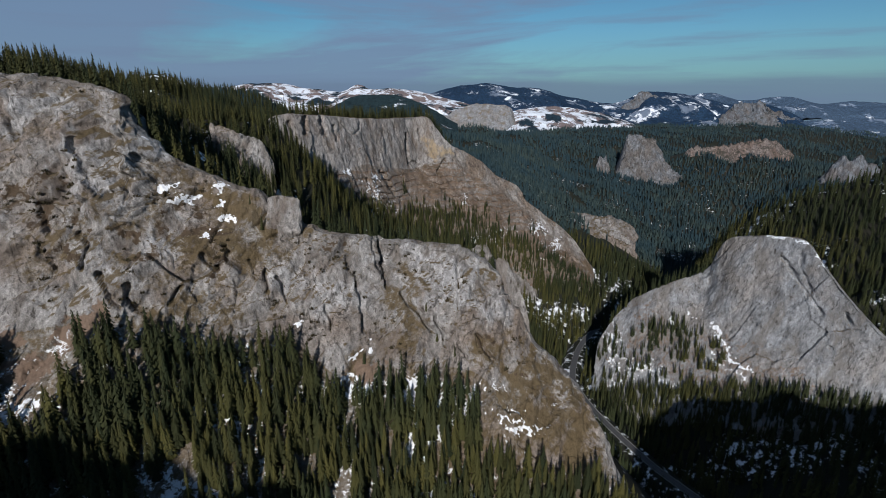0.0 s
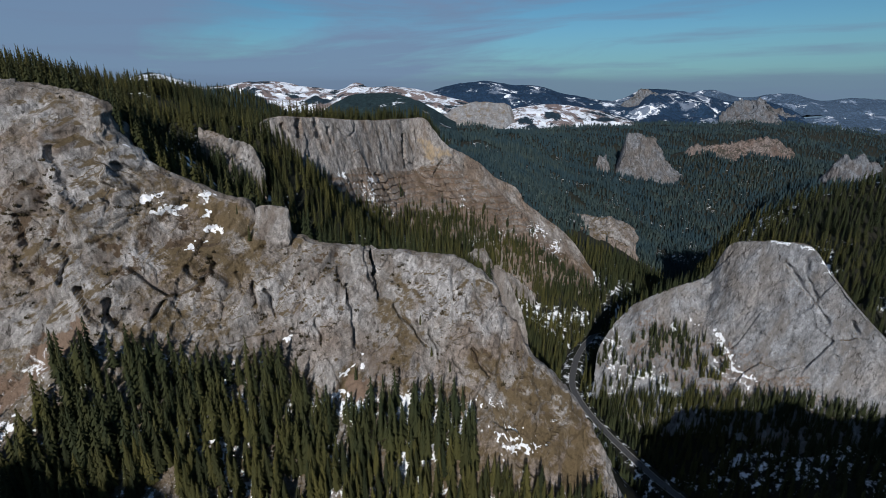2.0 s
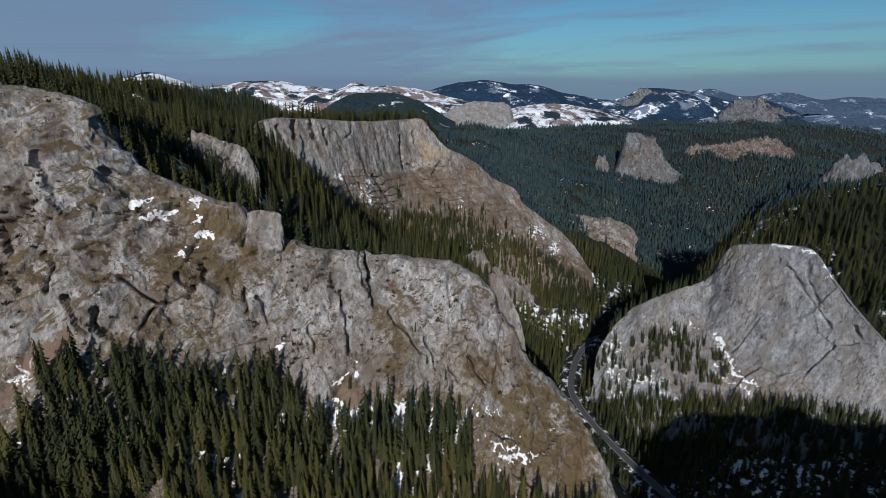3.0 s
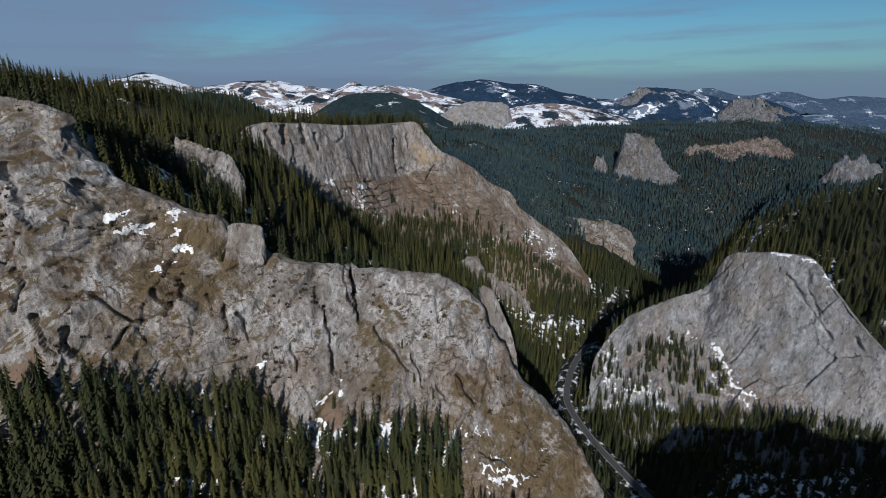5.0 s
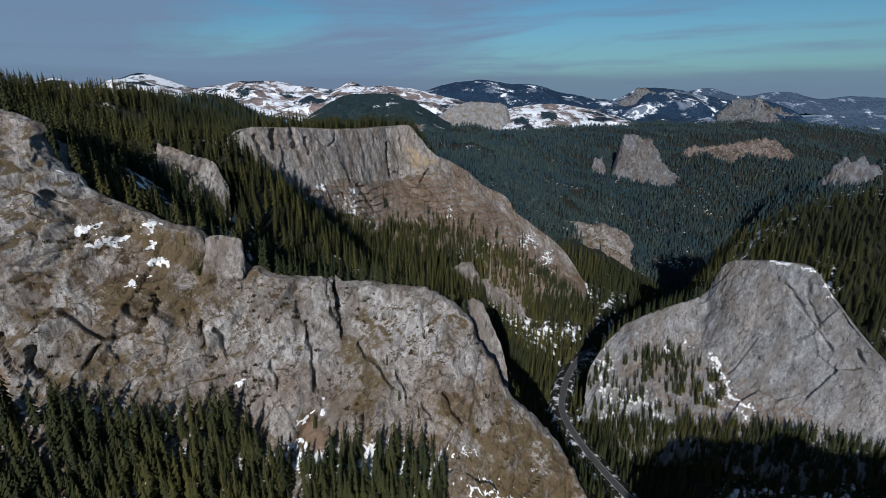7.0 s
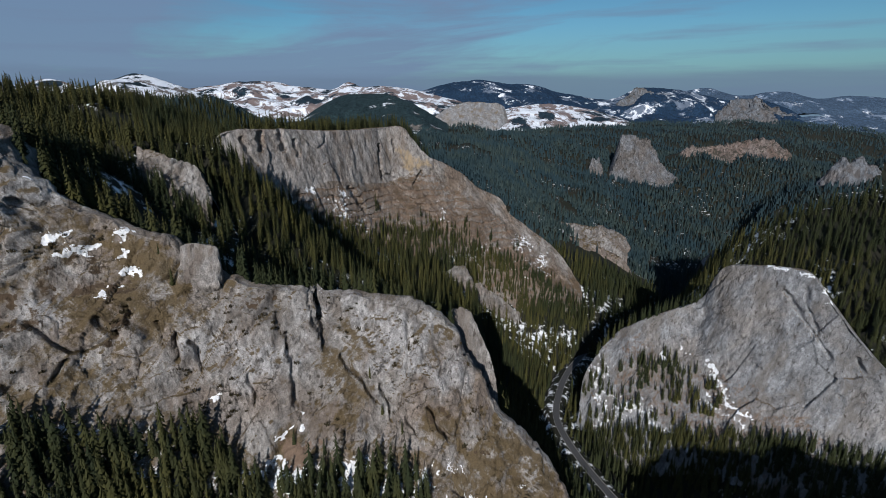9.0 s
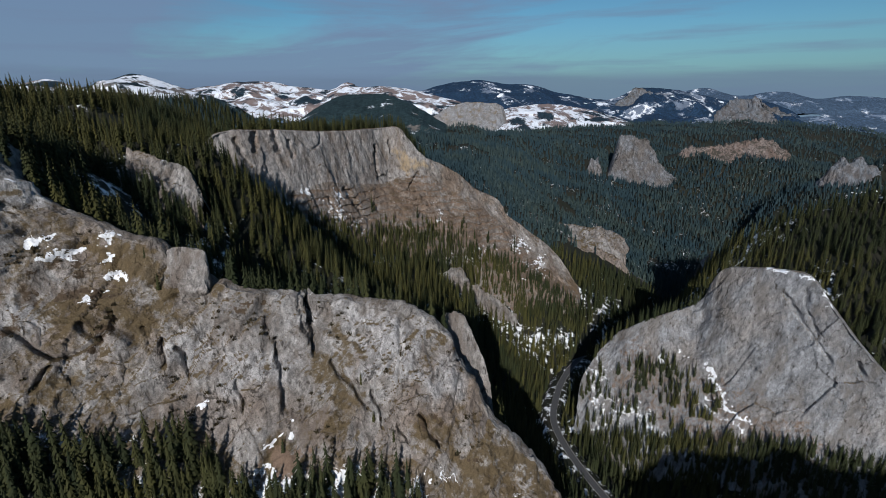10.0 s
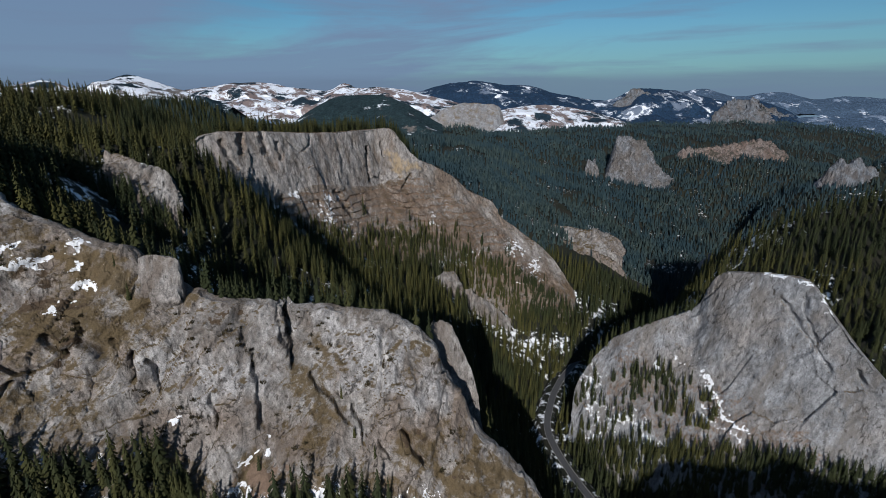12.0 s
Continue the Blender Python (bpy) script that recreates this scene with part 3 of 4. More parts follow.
def carve(g, weight, strength=1.0, seed=0.0, slant=(0.55, 0.0, 1.0), size=26.0, fine=1.0, stretched=0.24):
    """Weathers a rock grid along its normals: bulges, slanting ribs, broken slabs and a few clefts."""
    n = grid_normals(g)
    p = g.reshape(-1, 3) + seed
    a = math.atan2(slant[0], slant[2])
    turned = np.stack([p[:, 0] * math.cos(a) - p[:, 2] * math.sin(a), p[:, 1] * 0.7, (p[:, 0] * math.sin(a) + p[:, 2] * math.cos(a)) * stretched], 1)
    sway = np.stack([fbm(p + 9, 30, 3), fbm(p + 31, 30, 3), fbm(p + 57, 30, 3)], 1)
    warp = turned + 2.0 * sway
    d = 4.0 * fbm(p, size * 2, 4) + 4.2 * fbm(turned, size * 1.0, 4) + 1.6 * fbm(warp, size * 0.42, 4, 0.5)
    d += 2.2 * facets(warp / (size * 0.62), 3) + fine * 0.8 * facets(warp / (size * 0.28), 19) + fine * (1.9 * fbm(warp + 5, size * 0.30, 4, 0.6) - 1.2 * np.abs(fbm(warp + 29, size * 0.5, 4, 0.6))) + fine * 0.22 * fbm(p + 11, 2.4, 3, 0.65)
    # beds that break off in low steps
    step = (turned[:, 0] * 0.5 + turned[:, 2] * 1.6 + 6 * sway[:, 0]) / (size * 0.16)
    d += fine * 0.4 * (step % 1.0) * np.clip(0.4 + 2.5 * fbm(p + 71, 34, 2), 0, 1.3)
    cleft = np.abs(perlin(warp / (size * 1.6) + 40))
    d -= 3.5 * np.clip(1 - cleft / 0.016, 0, 1) * np.clip(fbm(p + 23, 50, 2) * 6, 0, 1)
    d = d.reshape(g.shape[:2]) - 0.8
    return g + n * (d * weight * strength)[..., None]


def surface_marks(g, grass_bias=0.0, snow_bias=0.0, seed=0.0):
    n = grid_normals(g)
    p = g.reshape(-1, 3) + seed
    soft = fbm(p, 30, 4).reshape(g.shape[:2])
    grass = np.clip((n[..., 2] - 0.50) * 1.7 + soft * 0.7 + grass_bias, 0, 1)
    snow = np.clip((n[..., 2] - 0.80) * 1.6 + fbm(p + 70, 14, 4).reshape(g.shape[:2]) * 0.9 + snow_bias, 0, 1)
    return grass, snow


# ---- the near rock face ----
COLS = 660
a_lines = [behind(A_RIM, 60, 30), behind(A_RIM, 22, 9, 2.0), lifted(np.array(A_RIM) + (0, 7, 0), 0.5), A_RIM, A_FOOT, A_LOW, A_DEEP]
A = loft(a_lines, [10, 8, 8, 190, 70, 30], COLS)
A = soften(A, 3)
row = np.arange(len(A))[:, None] + np.zeros(COLS)
face = np.clip((row - 12) / 14, 0, 1) * np.clip((300 - row) / 70, 0.12, 1)
A = carve(A, face, 1.0, 3.0)
for course, width, depth in ((((-35, 192), (-34, 184), (-32, 174), (-29, 163)), 1.5, 9), (((-39, 190), (-36, 177), (-32, 167)), 1.1, 4), (((-46, 170), (-42, 158), (-40, 144)), 1.2, 5),
                             (((-176, 240), (-171, 232), (-165, 224), (-157, 216)), 1.9, 6), (((-151, 232), (-147, 227), (-141, 219)), 1.6, 5), (((-169, 199), (-163, 194), (-163, 186)), 1.1, 5),
                             (((-156, 183), (-150, 177), (-144, 170)), 1.3, 5), (((-142, 179), (-139, 168)), 1.1, 5), (((-123, 174), (-127, 168)), 1.1, 4), (((-109, 188), (-106, 183), (-100, 176)), 1.6, 5),
                             (((-22, 160), (-16, 153), (-11, 149), (-6, 142)), 1.1, 4.5), (((-4, 149), (-1, 144), (2, 137)), 1.1, 4.5), (((18, 144), (22, 137), (27, 129)), 1.0, 4), (((-222, 262), (-212, 250), (-208, 240)), 1.2, 3),
                             (((-90, 176), (-88, 166)), 0.9, 4), (((-84, 172), (-80, 160)), 0.9, 4), (((-190, 214), (-180, 200)), 1.1, 5), (((-98, 180), (-94, 172)), 0.8, 3), (((-52, 178), (-48, 170)), 0.8, 3), (((8, 140), (12, 132)), 0.8, 3),
                             (((-118, 186), (-112, 178)), 1.0, 3.5), (((-184, 196), (-176, 184)), 1.1, 4), (((-60, 158), (-56, 146)), 0.8, 3)):
    A = groove(A, course, width, depth)
for course, width, depth in ((((-184, 252), (-172, 232), (-158, 208)), 10, -9), (((-157, 252), (-152, 232), (-148, 212)), 7, -8), (((-208, 262), (-196, 238), (-186, 222)), 9, -8), (((-144, 232), (-132, 214)), 6, -4), (((-226, 262), (-214, 236)), 9, -6), (((-108, 190), (-103, 172)), 6, -3.5),
                             (((-170, 246), (-162, 232), (-154, 216)), 7, 5), (((-60, 186), (-52, 160), (-50, 145)), 12, -4), (((0, 180), (10, 160), (20, 140)), 12, -3), (((-24, 172), (-14, 150), (-4, 136)), 9, 4.5),
                             (((-200, 205), (-170, 190), (-140, 176)), 9, -3.5), (((-190, 190), (-165, 178)), 7, 2.5), (((-130, 214), (-112, 200)), 8, 3), (((34, 150), (50, 125), (70, 105)), 7, -3)):
    A = groove(A, course, width, depth, 1.5)
grass, snow = surface_marks(A, 0.06, -0.30)
for cx, cz, rx, rz, lean, k in ((-118, 204, 34, 12, -0.5, 0.85), (-104, 188, 20, 18, 0.2, 0.8), (-97, 200, 26, 14, -0.5, 0.9), (-78, 194, 16, 5, -0.1, 0.8), (-98, 184, 9, 16, 0.4, 0.6), (-18, 158, 9, 28, 0.45, 0.75), (22, 138, 18, 11, -0.5, 0.8), (46, 121, 24, 12, -0.6, 0.9),
                              (-41, 130, 14, 11, 0, 0.9), (48, 104, 30, 20, -0.6, 0.95), (-124, 189, 16, 7, -0.4, 0.5), (-130, 166, 24, 7, 0, 0.7), (-105, 158, 22, 8, -0.2, 0.6), (-171, 260, 26, 6, -0.3, 0.7),
                              (-197, 243, 16, 14, 0.3, 0.55), (-125, 212, 26, 7, -0.6, 0.6), (-180, 212, 24, 9, -0.4, 0.45), (-28, 145, 18, 16, 0, 0.45), (72, 88, 26, 18, -0.8, 0.95), (-142, 206, 40, 18, -0.4, 0.62), (-182, 200, 36, 18, -0.2, 0.52), (-128, 178, 36, 13, -0.3, 0.58), (-86, 182, 18, 12, 0, 0.6), (34, 132, 26, 12, -0.5, 0.7)):
    grass = np.maximum(grass, k * np.clip(blot(A, cx, cz, rx * 1.35, rz * 1.35, lean) * 1.25, 0, 1))
grass = np.where(row > 216, 0.6, np.where(row < 30, np.minimum(grass, 0.42), grass))
rows_low = np.clip((row - 214) / 12, 0, 1)
snow = np.maximum(snow, np.where(A[..., 0] > 18, 0.62, 1.0) * rows_low * np.clip(0.44 + 0.55 * fbm(A.reshape(-1, 3), 25, 3).reshape(row.shape), 0, 0.8))
for cx, cz, rx, rz, lean in ((-137, 216, 7, 2.4, -0.5), (-129, 209, 7, 2.6, -0.6), (-116, 215, 6, 4, 0.4), (-114, 206, 3, 3, 0), (-112, 200, 6, 2.6, -0.3), (-118, 194, 5, 1.8, -0.1), (-73, 150, 2, 4.5, 0.7), (-44, 135, 6, 1.8, 0.6),
                             (-37, 137, 1.6, 3.5, 0.5), (-165, 141, 6, 4, 0), (-12, 92, 8, 10, 0.4), (-40, 121, 14, 5, 0), (36, 106, 12, 1.6, -0.3), (42, 100, 14, 1.8, -0.3), (28, 118, 10, 1.4, -0.6), (-150, 258, 10, 1.5, -0.5), (-147, 246, 4, 10, 0.7)):
    snow = np.maximum(snow, 0.95 * np.clip(blot(A, cx, cz, rx * 1.15, rz * 1.15, lean) * 1.3, 0, 1))
scrub, soil, clean = np.zeros(row.shape), np.zeros(row.shape), np.zeros(row.shape)
for cx, cz, rx, rz, lean in ((2, 165, 34, 18, -0.2), (26, 150, 18, 26, 0.4), (-56, 168, 20, 22, 0.2), (-172, 230, 18, 26, 0.3), (-150, 232, 10, 18, 0.2), (-80, 168, 16, 14, 0), (-150, 188, 18, 8, -0.3), (-205, 255, 20, 10, 0), (62, 110, 8, 16, 0.7), (-20, 178, 22, 8, 0)):
    clean = np.maximum(clean, 0.8 * np.clip(blot(A, cx, cz, rx * 1.3, rz * 1.3, lean) * 1.3, 0, 1))
for cx, cz, rx, rz, lean in ((-198, 214, 14, 9, 0), (-180, 208, 16, 8, -0.4), (-188, 222, 14, 5, -0.3), (-150, 200, 16, 6, -0.5), (-120, 195, 14, 5, -0.3), (-110, 180, 8, 6, 0), (-128, 204, 10, 4, -0.4), (-60, 185, 12, 4, -0.3), (-172, 192, 12, 5, -0.4), (20, 140, 8, 5, 0),
                             (-140, 190, 14, 6, -0.5), (40, 122, 8, 3, -0.4)):
    scrub = np.maximum(scrub, 0.62 * np.clip(blot(A, cx, cz, rx, rz, lean) * 1.8, 0, 1))
for cx, cz, rx, rz, lean in ((-162, 160, 24, 9, 0.9), (-170, 147, 8, 16, -0.3), (-152, 166, 12, 6, 0.4), (-42, 128, 13, 8, 0), (-190, 160, 20, 6, 0), (-178, 150, 14, 8, 0)):
    soil = np.maximum(soil, 0.75 * np.clip(blot(A, cx, cz, rx, rz, lean) * 1.8, 0, 1))
cover(A)
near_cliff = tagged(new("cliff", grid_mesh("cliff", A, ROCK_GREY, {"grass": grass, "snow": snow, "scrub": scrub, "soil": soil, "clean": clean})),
                    "pale grey limestone face with brown grass ledges above spruces", "cliff")

# ---- the long wall with its terraced slope ----
c_lines = [[(x - 10, y + 60, z - 16 - 0.25 * max(x + 20, 0)) for x, y, z in C_RIM], [(x - 4, y + 20, z - 2) for x, y, z in C_RIM], C_RIM, C_WALL, C_FOOT, [(x + 8, y - 30, z - 45) for x, y, z in C_FOOT]]
C = soften(loft(c_lines, [8, 8, 70, 90, 20], 430), 2)
row = np.arange(len(C))[:, None] + np.zeros(C.shape[1])
C = carve(C, np.clip((row - 14) / 4, 0, 1) * np.clip((190 - row) / 30, 0.2, 1) * np.interp(row, [78, 100], [0.85, 0.85]), 0.75, 40.0, (-0.35, 0, 1.0), 24, stretched=0.3)
# ledges that run along the terraced slope
n = grid_normals(C)
bend = fbm(C.reshape(-1, 3) + 77, 40, 3).reshape(row.shape)
ledge = ((C[..., 2] + 0.10 * C[..., 0] + 5 * bend) / 6.5) % 1.0
C = C - np.array((0, 1.0, 0)) * ((1 - ledge) ** 2 * 3.6 * np.clip(0.75 + 1.2 * bend, 0.2, 1.2) * np.clip((row - 86) / 10, 0, 1) * (row < 180))[..., None]
for course, width, depth in ((((-43, 218), (-43, 205), (-40, 181)), 1.4, 7), (((-129, 241), (-127, 226)), 1.6, 5), (((-117, 242), (-114, 224)), 1.8, 6), (((-139, 238), (-135, 224), (-130, 215)), 1.4, 4), (((-108, 232), (-104, 218)), 1.2, 4),
                             (((-80, 178), (-66, 150)), 1.3, 4), (((-68, 182), (-56, 160), (-46, 148)), 1.5, 5), (((-30, 222), (-27, 206)), 1.0, 4), (((-37, 182), (-12, 160), (14, 140), (28, 124)), 5, 6), (((2, 186), (-6, 172)), 2.0, 5)):
    C = groove(C, course, width, depth)
# the rounded nose at the end of the wall, and the broad buttress below it
for course, width, depth in ((((-14, 240), (-8, 212), (2, 196)), 15, -9), (((16, 196), (54, 160), (100, 132)), 26, -8), (((-70, 176), (-50, 146)), 14, -4)):
    C = groove(C, course, width, depth, 0.2)
ochre = np.clip(np.maximum(blot(C, -14, 202, 13, 22, 0.3), 0.8 * blot(C, 4, 192, 16, 12)) * 1.5, 0, 1)
grass, snow = surface_marks(C, -0.06, -0.34, 9.0)
grass = np.maximum(grass, np.where((row > 92), 0.44, 0))
for cx, cz, rx, rz, lean in ((-76, 158, 14, 26, 0.5), (-58, 148, 10, 26, 0.7), (-94, 189, 8, 12, 0.4), (24, 143, 12, 16, 0.6), (119, 100, 24, 14, -0.6), (60, 100, 24, 12, 0), (-112, 178, 18, 12, 0), (140, 80, 18, 12, 0)):
    snow = np.maximum(snow, 0.55 * np.clip(blot(C, cx, cz, rx * 1.3, rz * 1.3, lean) * 1.2, 0, 1))
snow = np.maximum(snow, np.where((row > 92) & (row < 178), np.clip(1.0 - np.abs(ledge - 0.93) / 0.16, 0, 1) * (0.34 + 0.8 * fbm(C.reshape(-1, 3) + 15, 40, 3).reshape(row.shape)), 0))
soil = np.clip(0.22 + 0.8 * fbm(C.reshape(-1, 3) + 5, 45, 4).reshape(row.shape), 0, 1) * np.clip((row - 80) / 14, 0, 1) * 0.8
cover(C)
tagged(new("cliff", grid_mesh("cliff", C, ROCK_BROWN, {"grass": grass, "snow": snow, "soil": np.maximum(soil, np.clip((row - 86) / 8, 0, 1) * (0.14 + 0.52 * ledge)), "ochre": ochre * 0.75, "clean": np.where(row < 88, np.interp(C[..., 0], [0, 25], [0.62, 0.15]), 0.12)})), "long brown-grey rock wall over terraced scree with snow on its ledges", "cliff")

# ---- the small rock wall in the wood ----
B_RIM = [(-166, 352, 232), (-160, 354, 241), (-142, 354, 236), (-126, 352, 230), (-118, 345, 214)]
B_FOOT = [(-168, 338, 222), (-160, 336, 226), (-142, 336, 218), (-122, 340, 202), (-116, 338, 200)]
B = soften(loft([behind(B_RIM, 40, 20), behind(B_RIM, 10, 2, 0), B_RIM, B_FOOT, [(x, y - 12, z - 22) for x, y, z in B_FOOT]], [5, 6, 36, 12], 120), 1)
B = carve(B, np.clip((np.arange(len(B))[:, None] - 9) / 3, 0, 1) + np.zeros(B.shape[1]), 0.9, 90.0, (0.1, 0, 1.0), 14, stretched=0.45)
grass, snow = surface_marks(B, 0.0, -0.1, 4.0)
cover(B)
tagged(new("cliff", grid_mesh("cliff", B, ROCK_GREY, {"grass": grass, "snow": snow})), "small pale rock wall standing among dark spruces", "cliff")

# ---- the butte across the gorge ----
d_back = [(x + 30, y + 34, min(z - 25, float(height(x + 30, y + 34)) - 6)) for x, y, z in D_RIM]
D = loft([d_back, [(x + 8, y + 9, z - 3) for x, y, z in D_RIM], D_RIM, D_LEDGE, D_FOOT, [(x - 8, y - 22, z - 26) for x, y, z in D_FOOT]], [8, 6, 120, 70, 14], 350)
D = soften(D, 3)
row = np.arange(len(D))[:, None] + np.zeros(D.shape[1])
D = carve(D, np.clip((row - 10) / 5, 0, 1), 0.48, 140.0, (0.5, 0, 1.0), 24, 0.9, 0.4)
for course, width, depth in ((((251, 349, 149), (253, 338, 140), (258, 326, 128), (261, 311, 118), (265, 304, 109)), 1.7, 4), (((257, 338, 155), (258, 332, 141), (260, 319, 125)), 1.5, 3.5), (((269, 300, 121), (270, 296, 115)), 1.6, 4),
                             (((267, 302, 103), (263, 299, 97)), 1.4, 3.5), (((241, 319, 83), (246, 314, 87), (251, 309, 90)), 1.5, 3), (((262, 295, 87), (261, 295, 80)), 1.2, 3), (((233, 383, 148), (231, 386, 132), (229, 388, 122)), 2.2, 5)):
    D = cleft(D, course, width, depth, (0.25, 0.95, 0.1))
grass, snow = surface_marks(D, -0.16, -0.36, 2.0)
grass = np.maximum(grass, np.where(row > 150, 0.30, 0) * (D[..., 0] < 236))
for cx, cz, rx, rz, lean, k in ((165, 38, 22, 20, 0, 0.52), (219, 78, 2.6, 12, 0.25, 0.85), (220, 67, 8, 2.2, -0.1, 0.8), (252, 159, 14, 2.2, 0, 0.7), (264, 150, 2, 9, -0.4, 0.7), (207, 84, 3, 5, 0, 0.6), (195, 76, 3, 4, 0, 0.7), (188, 36, 22, 14, 0, 0.48), (215, 62, 14, 4, 0, 0.45)):
    snow = np.maximum(snow, k * np.clip(blot(D, cx, cz, rx * 1.2, rz * 1.2, lean) * 1.4, 0, 1))
soil = 0.46 * np.clip(np.maximum(blot(D, 185, 52, 62, 36), blot(D, 236, 68, 44, 16)) * 1.8, 0, 1)
cover(D)
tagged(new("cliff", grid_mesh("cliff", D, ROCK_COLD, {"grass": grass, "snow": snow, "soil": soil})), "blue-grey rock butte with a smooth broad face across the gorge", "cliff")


# ---- rock towers and lesser walls farther down the valley ----
def outcrop(name, rim, foot, label, mat=ROCK_COLD, back=60, strength=0.8, cols=140, steps=50, seed=0.0, snowy=-0.3, category="cliff", skirt=(-30, -70), size=26.0, jag=0.0, grassy=-0.1):
    g = soften(loft([behind(rim, back, back * 0.6), behind(rim, back * 0.2, 2, -1e3), rim, foot, [(x, y + skirt[0], z + skirt[1]) for x, y, z in foot]], [6, 5, steps, 10], cols), 1)
    row = np.arange(len(g))[:, None] + np.zeros(g.shape[1])
    if jag:
        top = np.clip(1 - np.abs(row - 11) / (steps * 0.7), 0, 1)
        g[..., 2] += (fbm(g.reshape(-1, 3) * (1, 0.3, 0) + seed, size * 1.3, 4, 0.6, True) - 0.4).reshape(row.shape) * jag * top
    g = carve(g, np.clip((row - 5) / 4, 0, 1), strength, seed, (0.1, 0, 1.0), size)
    grass, snow = surface_marks(g, grassy, snowy, seed)
    cover(g)
    return tagged(new(name, grid_mesh(name, g, mat, {"grass": grass, "snow": snow})), label, category)


TOWER = [(470, 1340, 40), (498, 1365, 112), (514, 1392, 150), (530, 1394, 156), (560, 1394, 146), (590, 1392, 142), (604, 1386, 118), (622, 1370, 72), (655, 1350, 45), (690, 1335, -5)]
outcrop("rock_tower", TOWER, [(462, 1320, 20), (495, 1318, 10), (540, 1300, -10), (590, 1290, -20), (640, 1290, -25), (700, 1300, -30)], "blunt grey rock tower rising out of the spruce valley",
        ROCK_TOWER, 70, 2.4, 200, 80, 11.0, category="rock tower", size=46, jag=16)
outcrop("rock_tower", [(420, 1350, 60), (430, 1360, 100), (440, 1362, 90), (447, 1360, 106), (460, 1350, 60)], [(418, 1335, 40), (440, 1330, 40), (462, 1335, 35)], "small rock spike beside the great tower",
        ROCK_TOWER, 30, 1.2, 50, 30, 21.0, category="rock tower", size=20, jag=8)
outcrop("cliff", [(715, 1480, 84), (740, 1470, 112), (800, 1474, 112), (880, 1476, 122), (960, 1478, 134), (1000, 1474, 116), (1030, 1465, 92)],
        [(715, 1440, 72), (760, 1425, 62), (850, 1430, 76), (960, 1445, 98), (1030, 1450, 84)], "reddish broken rock band along a wooded crest", ROCK_RED, 60, 1.6, 200, 40, 31.0, size=26, jag=14, grassy=0.30, skirt=(-10, -30))
outcrop("cliff", [(186, 775, 88), (205, 762, 84), (250, 762, 78), (292, 760, 70), (310, 748, 46)], [(184, 750, 74), (210, 735, 66), (250, 728, 56), (300, 732, 40)], "low pale rock band above the gorge wood", ROCK_GREY, 40, 0.9, 120, 30, 41.0, size=20, jag=6)
outcrop("cliff", [(196, 730, 80), (212, 717, 72), (240, 714, 64), (270, 706, 52), (285, 698, 38), (296, 690, 12)], [(192, 708, 66), (214, 692, 52), (240, 684, 36), (270, 682, 16), (290, 680, 0)], "pale rounded cliff at the end of a spur", ROCK_GREY, 40, 0.9, 140, 40, 51.0, size=22, jag=5)
outcrop("cliff", [(-60, 2270, 130), (39, 2228, 190), (90, 2236, 212), (150, 2237, 227), (230, 2236, 224), (298, 2234, 212), (318, 2220, 150)], [(-60, 2200, 130), (60, 2170, 150), (150, 2140, 140), (250, 2130, 125), (318, 2150, 120)], "rounded bare rock knoll far over the woods", ROCK_COLD, 120, 0.9, 160, 50, 61.0, size=60, jag=3)
# Darker rock colour stands in for the shade on this crag's front.
outcrop("cliff", [(848, 1125, 48), (868, 1115, 88), (890, 1105, 124), (905, 1098, 116), (925, 1095, 132), (945, 1092, 118), (968, 1088, 98)], [(848, 1095, 30), (870, 1082, 52), (910, 1070, 76), (968, 1070, 86)], "jagged grey crag at the end of a wooded ridge", ROCK_HAZED, 40, 1.4, 120, 40, 71.0, size=26, jag=14, skirt=(-10, -40))
outcrop("cliff", [(425, 760, 18), (440, 755, 36), (455, 752, 33), (475, 750, 22)], [(425, 740, 10), (442, 735, 12), (458, 735, 10), (476, 738, 6)], "pale rock knob at the lip of the gorge", ROCK_COLD, 20, 0.6, 60, 24, 75.0, size=14, jag=6, skirt=(-6, -30))
outcrop("rock_outcrop", [(6, 522, 89), (16, 521, 98), (30, 519, 98), (47, 518, 103), (56, 516, 89)], [(4, 508, 90), (24, 506, 88), (42, 506, 90), (57, 507, 86)], "pale rock ledge standing out of the gorge wood", ROCK_GREY, 12, 0.35, 90, 30, 121.0, -0.1, category="rock", skirt=(2, -14), size=10, jag=3)
outcrop("rock_outcrop", [(55, 514, 88), (72, 518, 77), (88, 521, 63), (107, 523, 47)], [(54, 510, 83), (72, 513, 71), (88, 516, 57), (106, 519, 42)], "bare pale rock rib running down the gorge slope", ROCK_GREY, 10, 0.35, 90, 30, 131.0, 0.0, category="rock", skirt=(2, -14), size=10, jag=3)
outcrop("rock_fin", [(30, 262, 120), (28, 268, 160), (31, 273, 167), (37, 274, 164), (44, 271, 152), (50, 266, 138), (53, 262, 118)], [(31, 257, 112), (36, 257, 108), (46, 256, 104), (54, 256, 100)], "tall slab of grey rock split off behind the cliff", ROCK_GREY, 9, 0.25, 80, 60, 81.0, category="rock", skirt=(0, -30), size=12, jag=5)
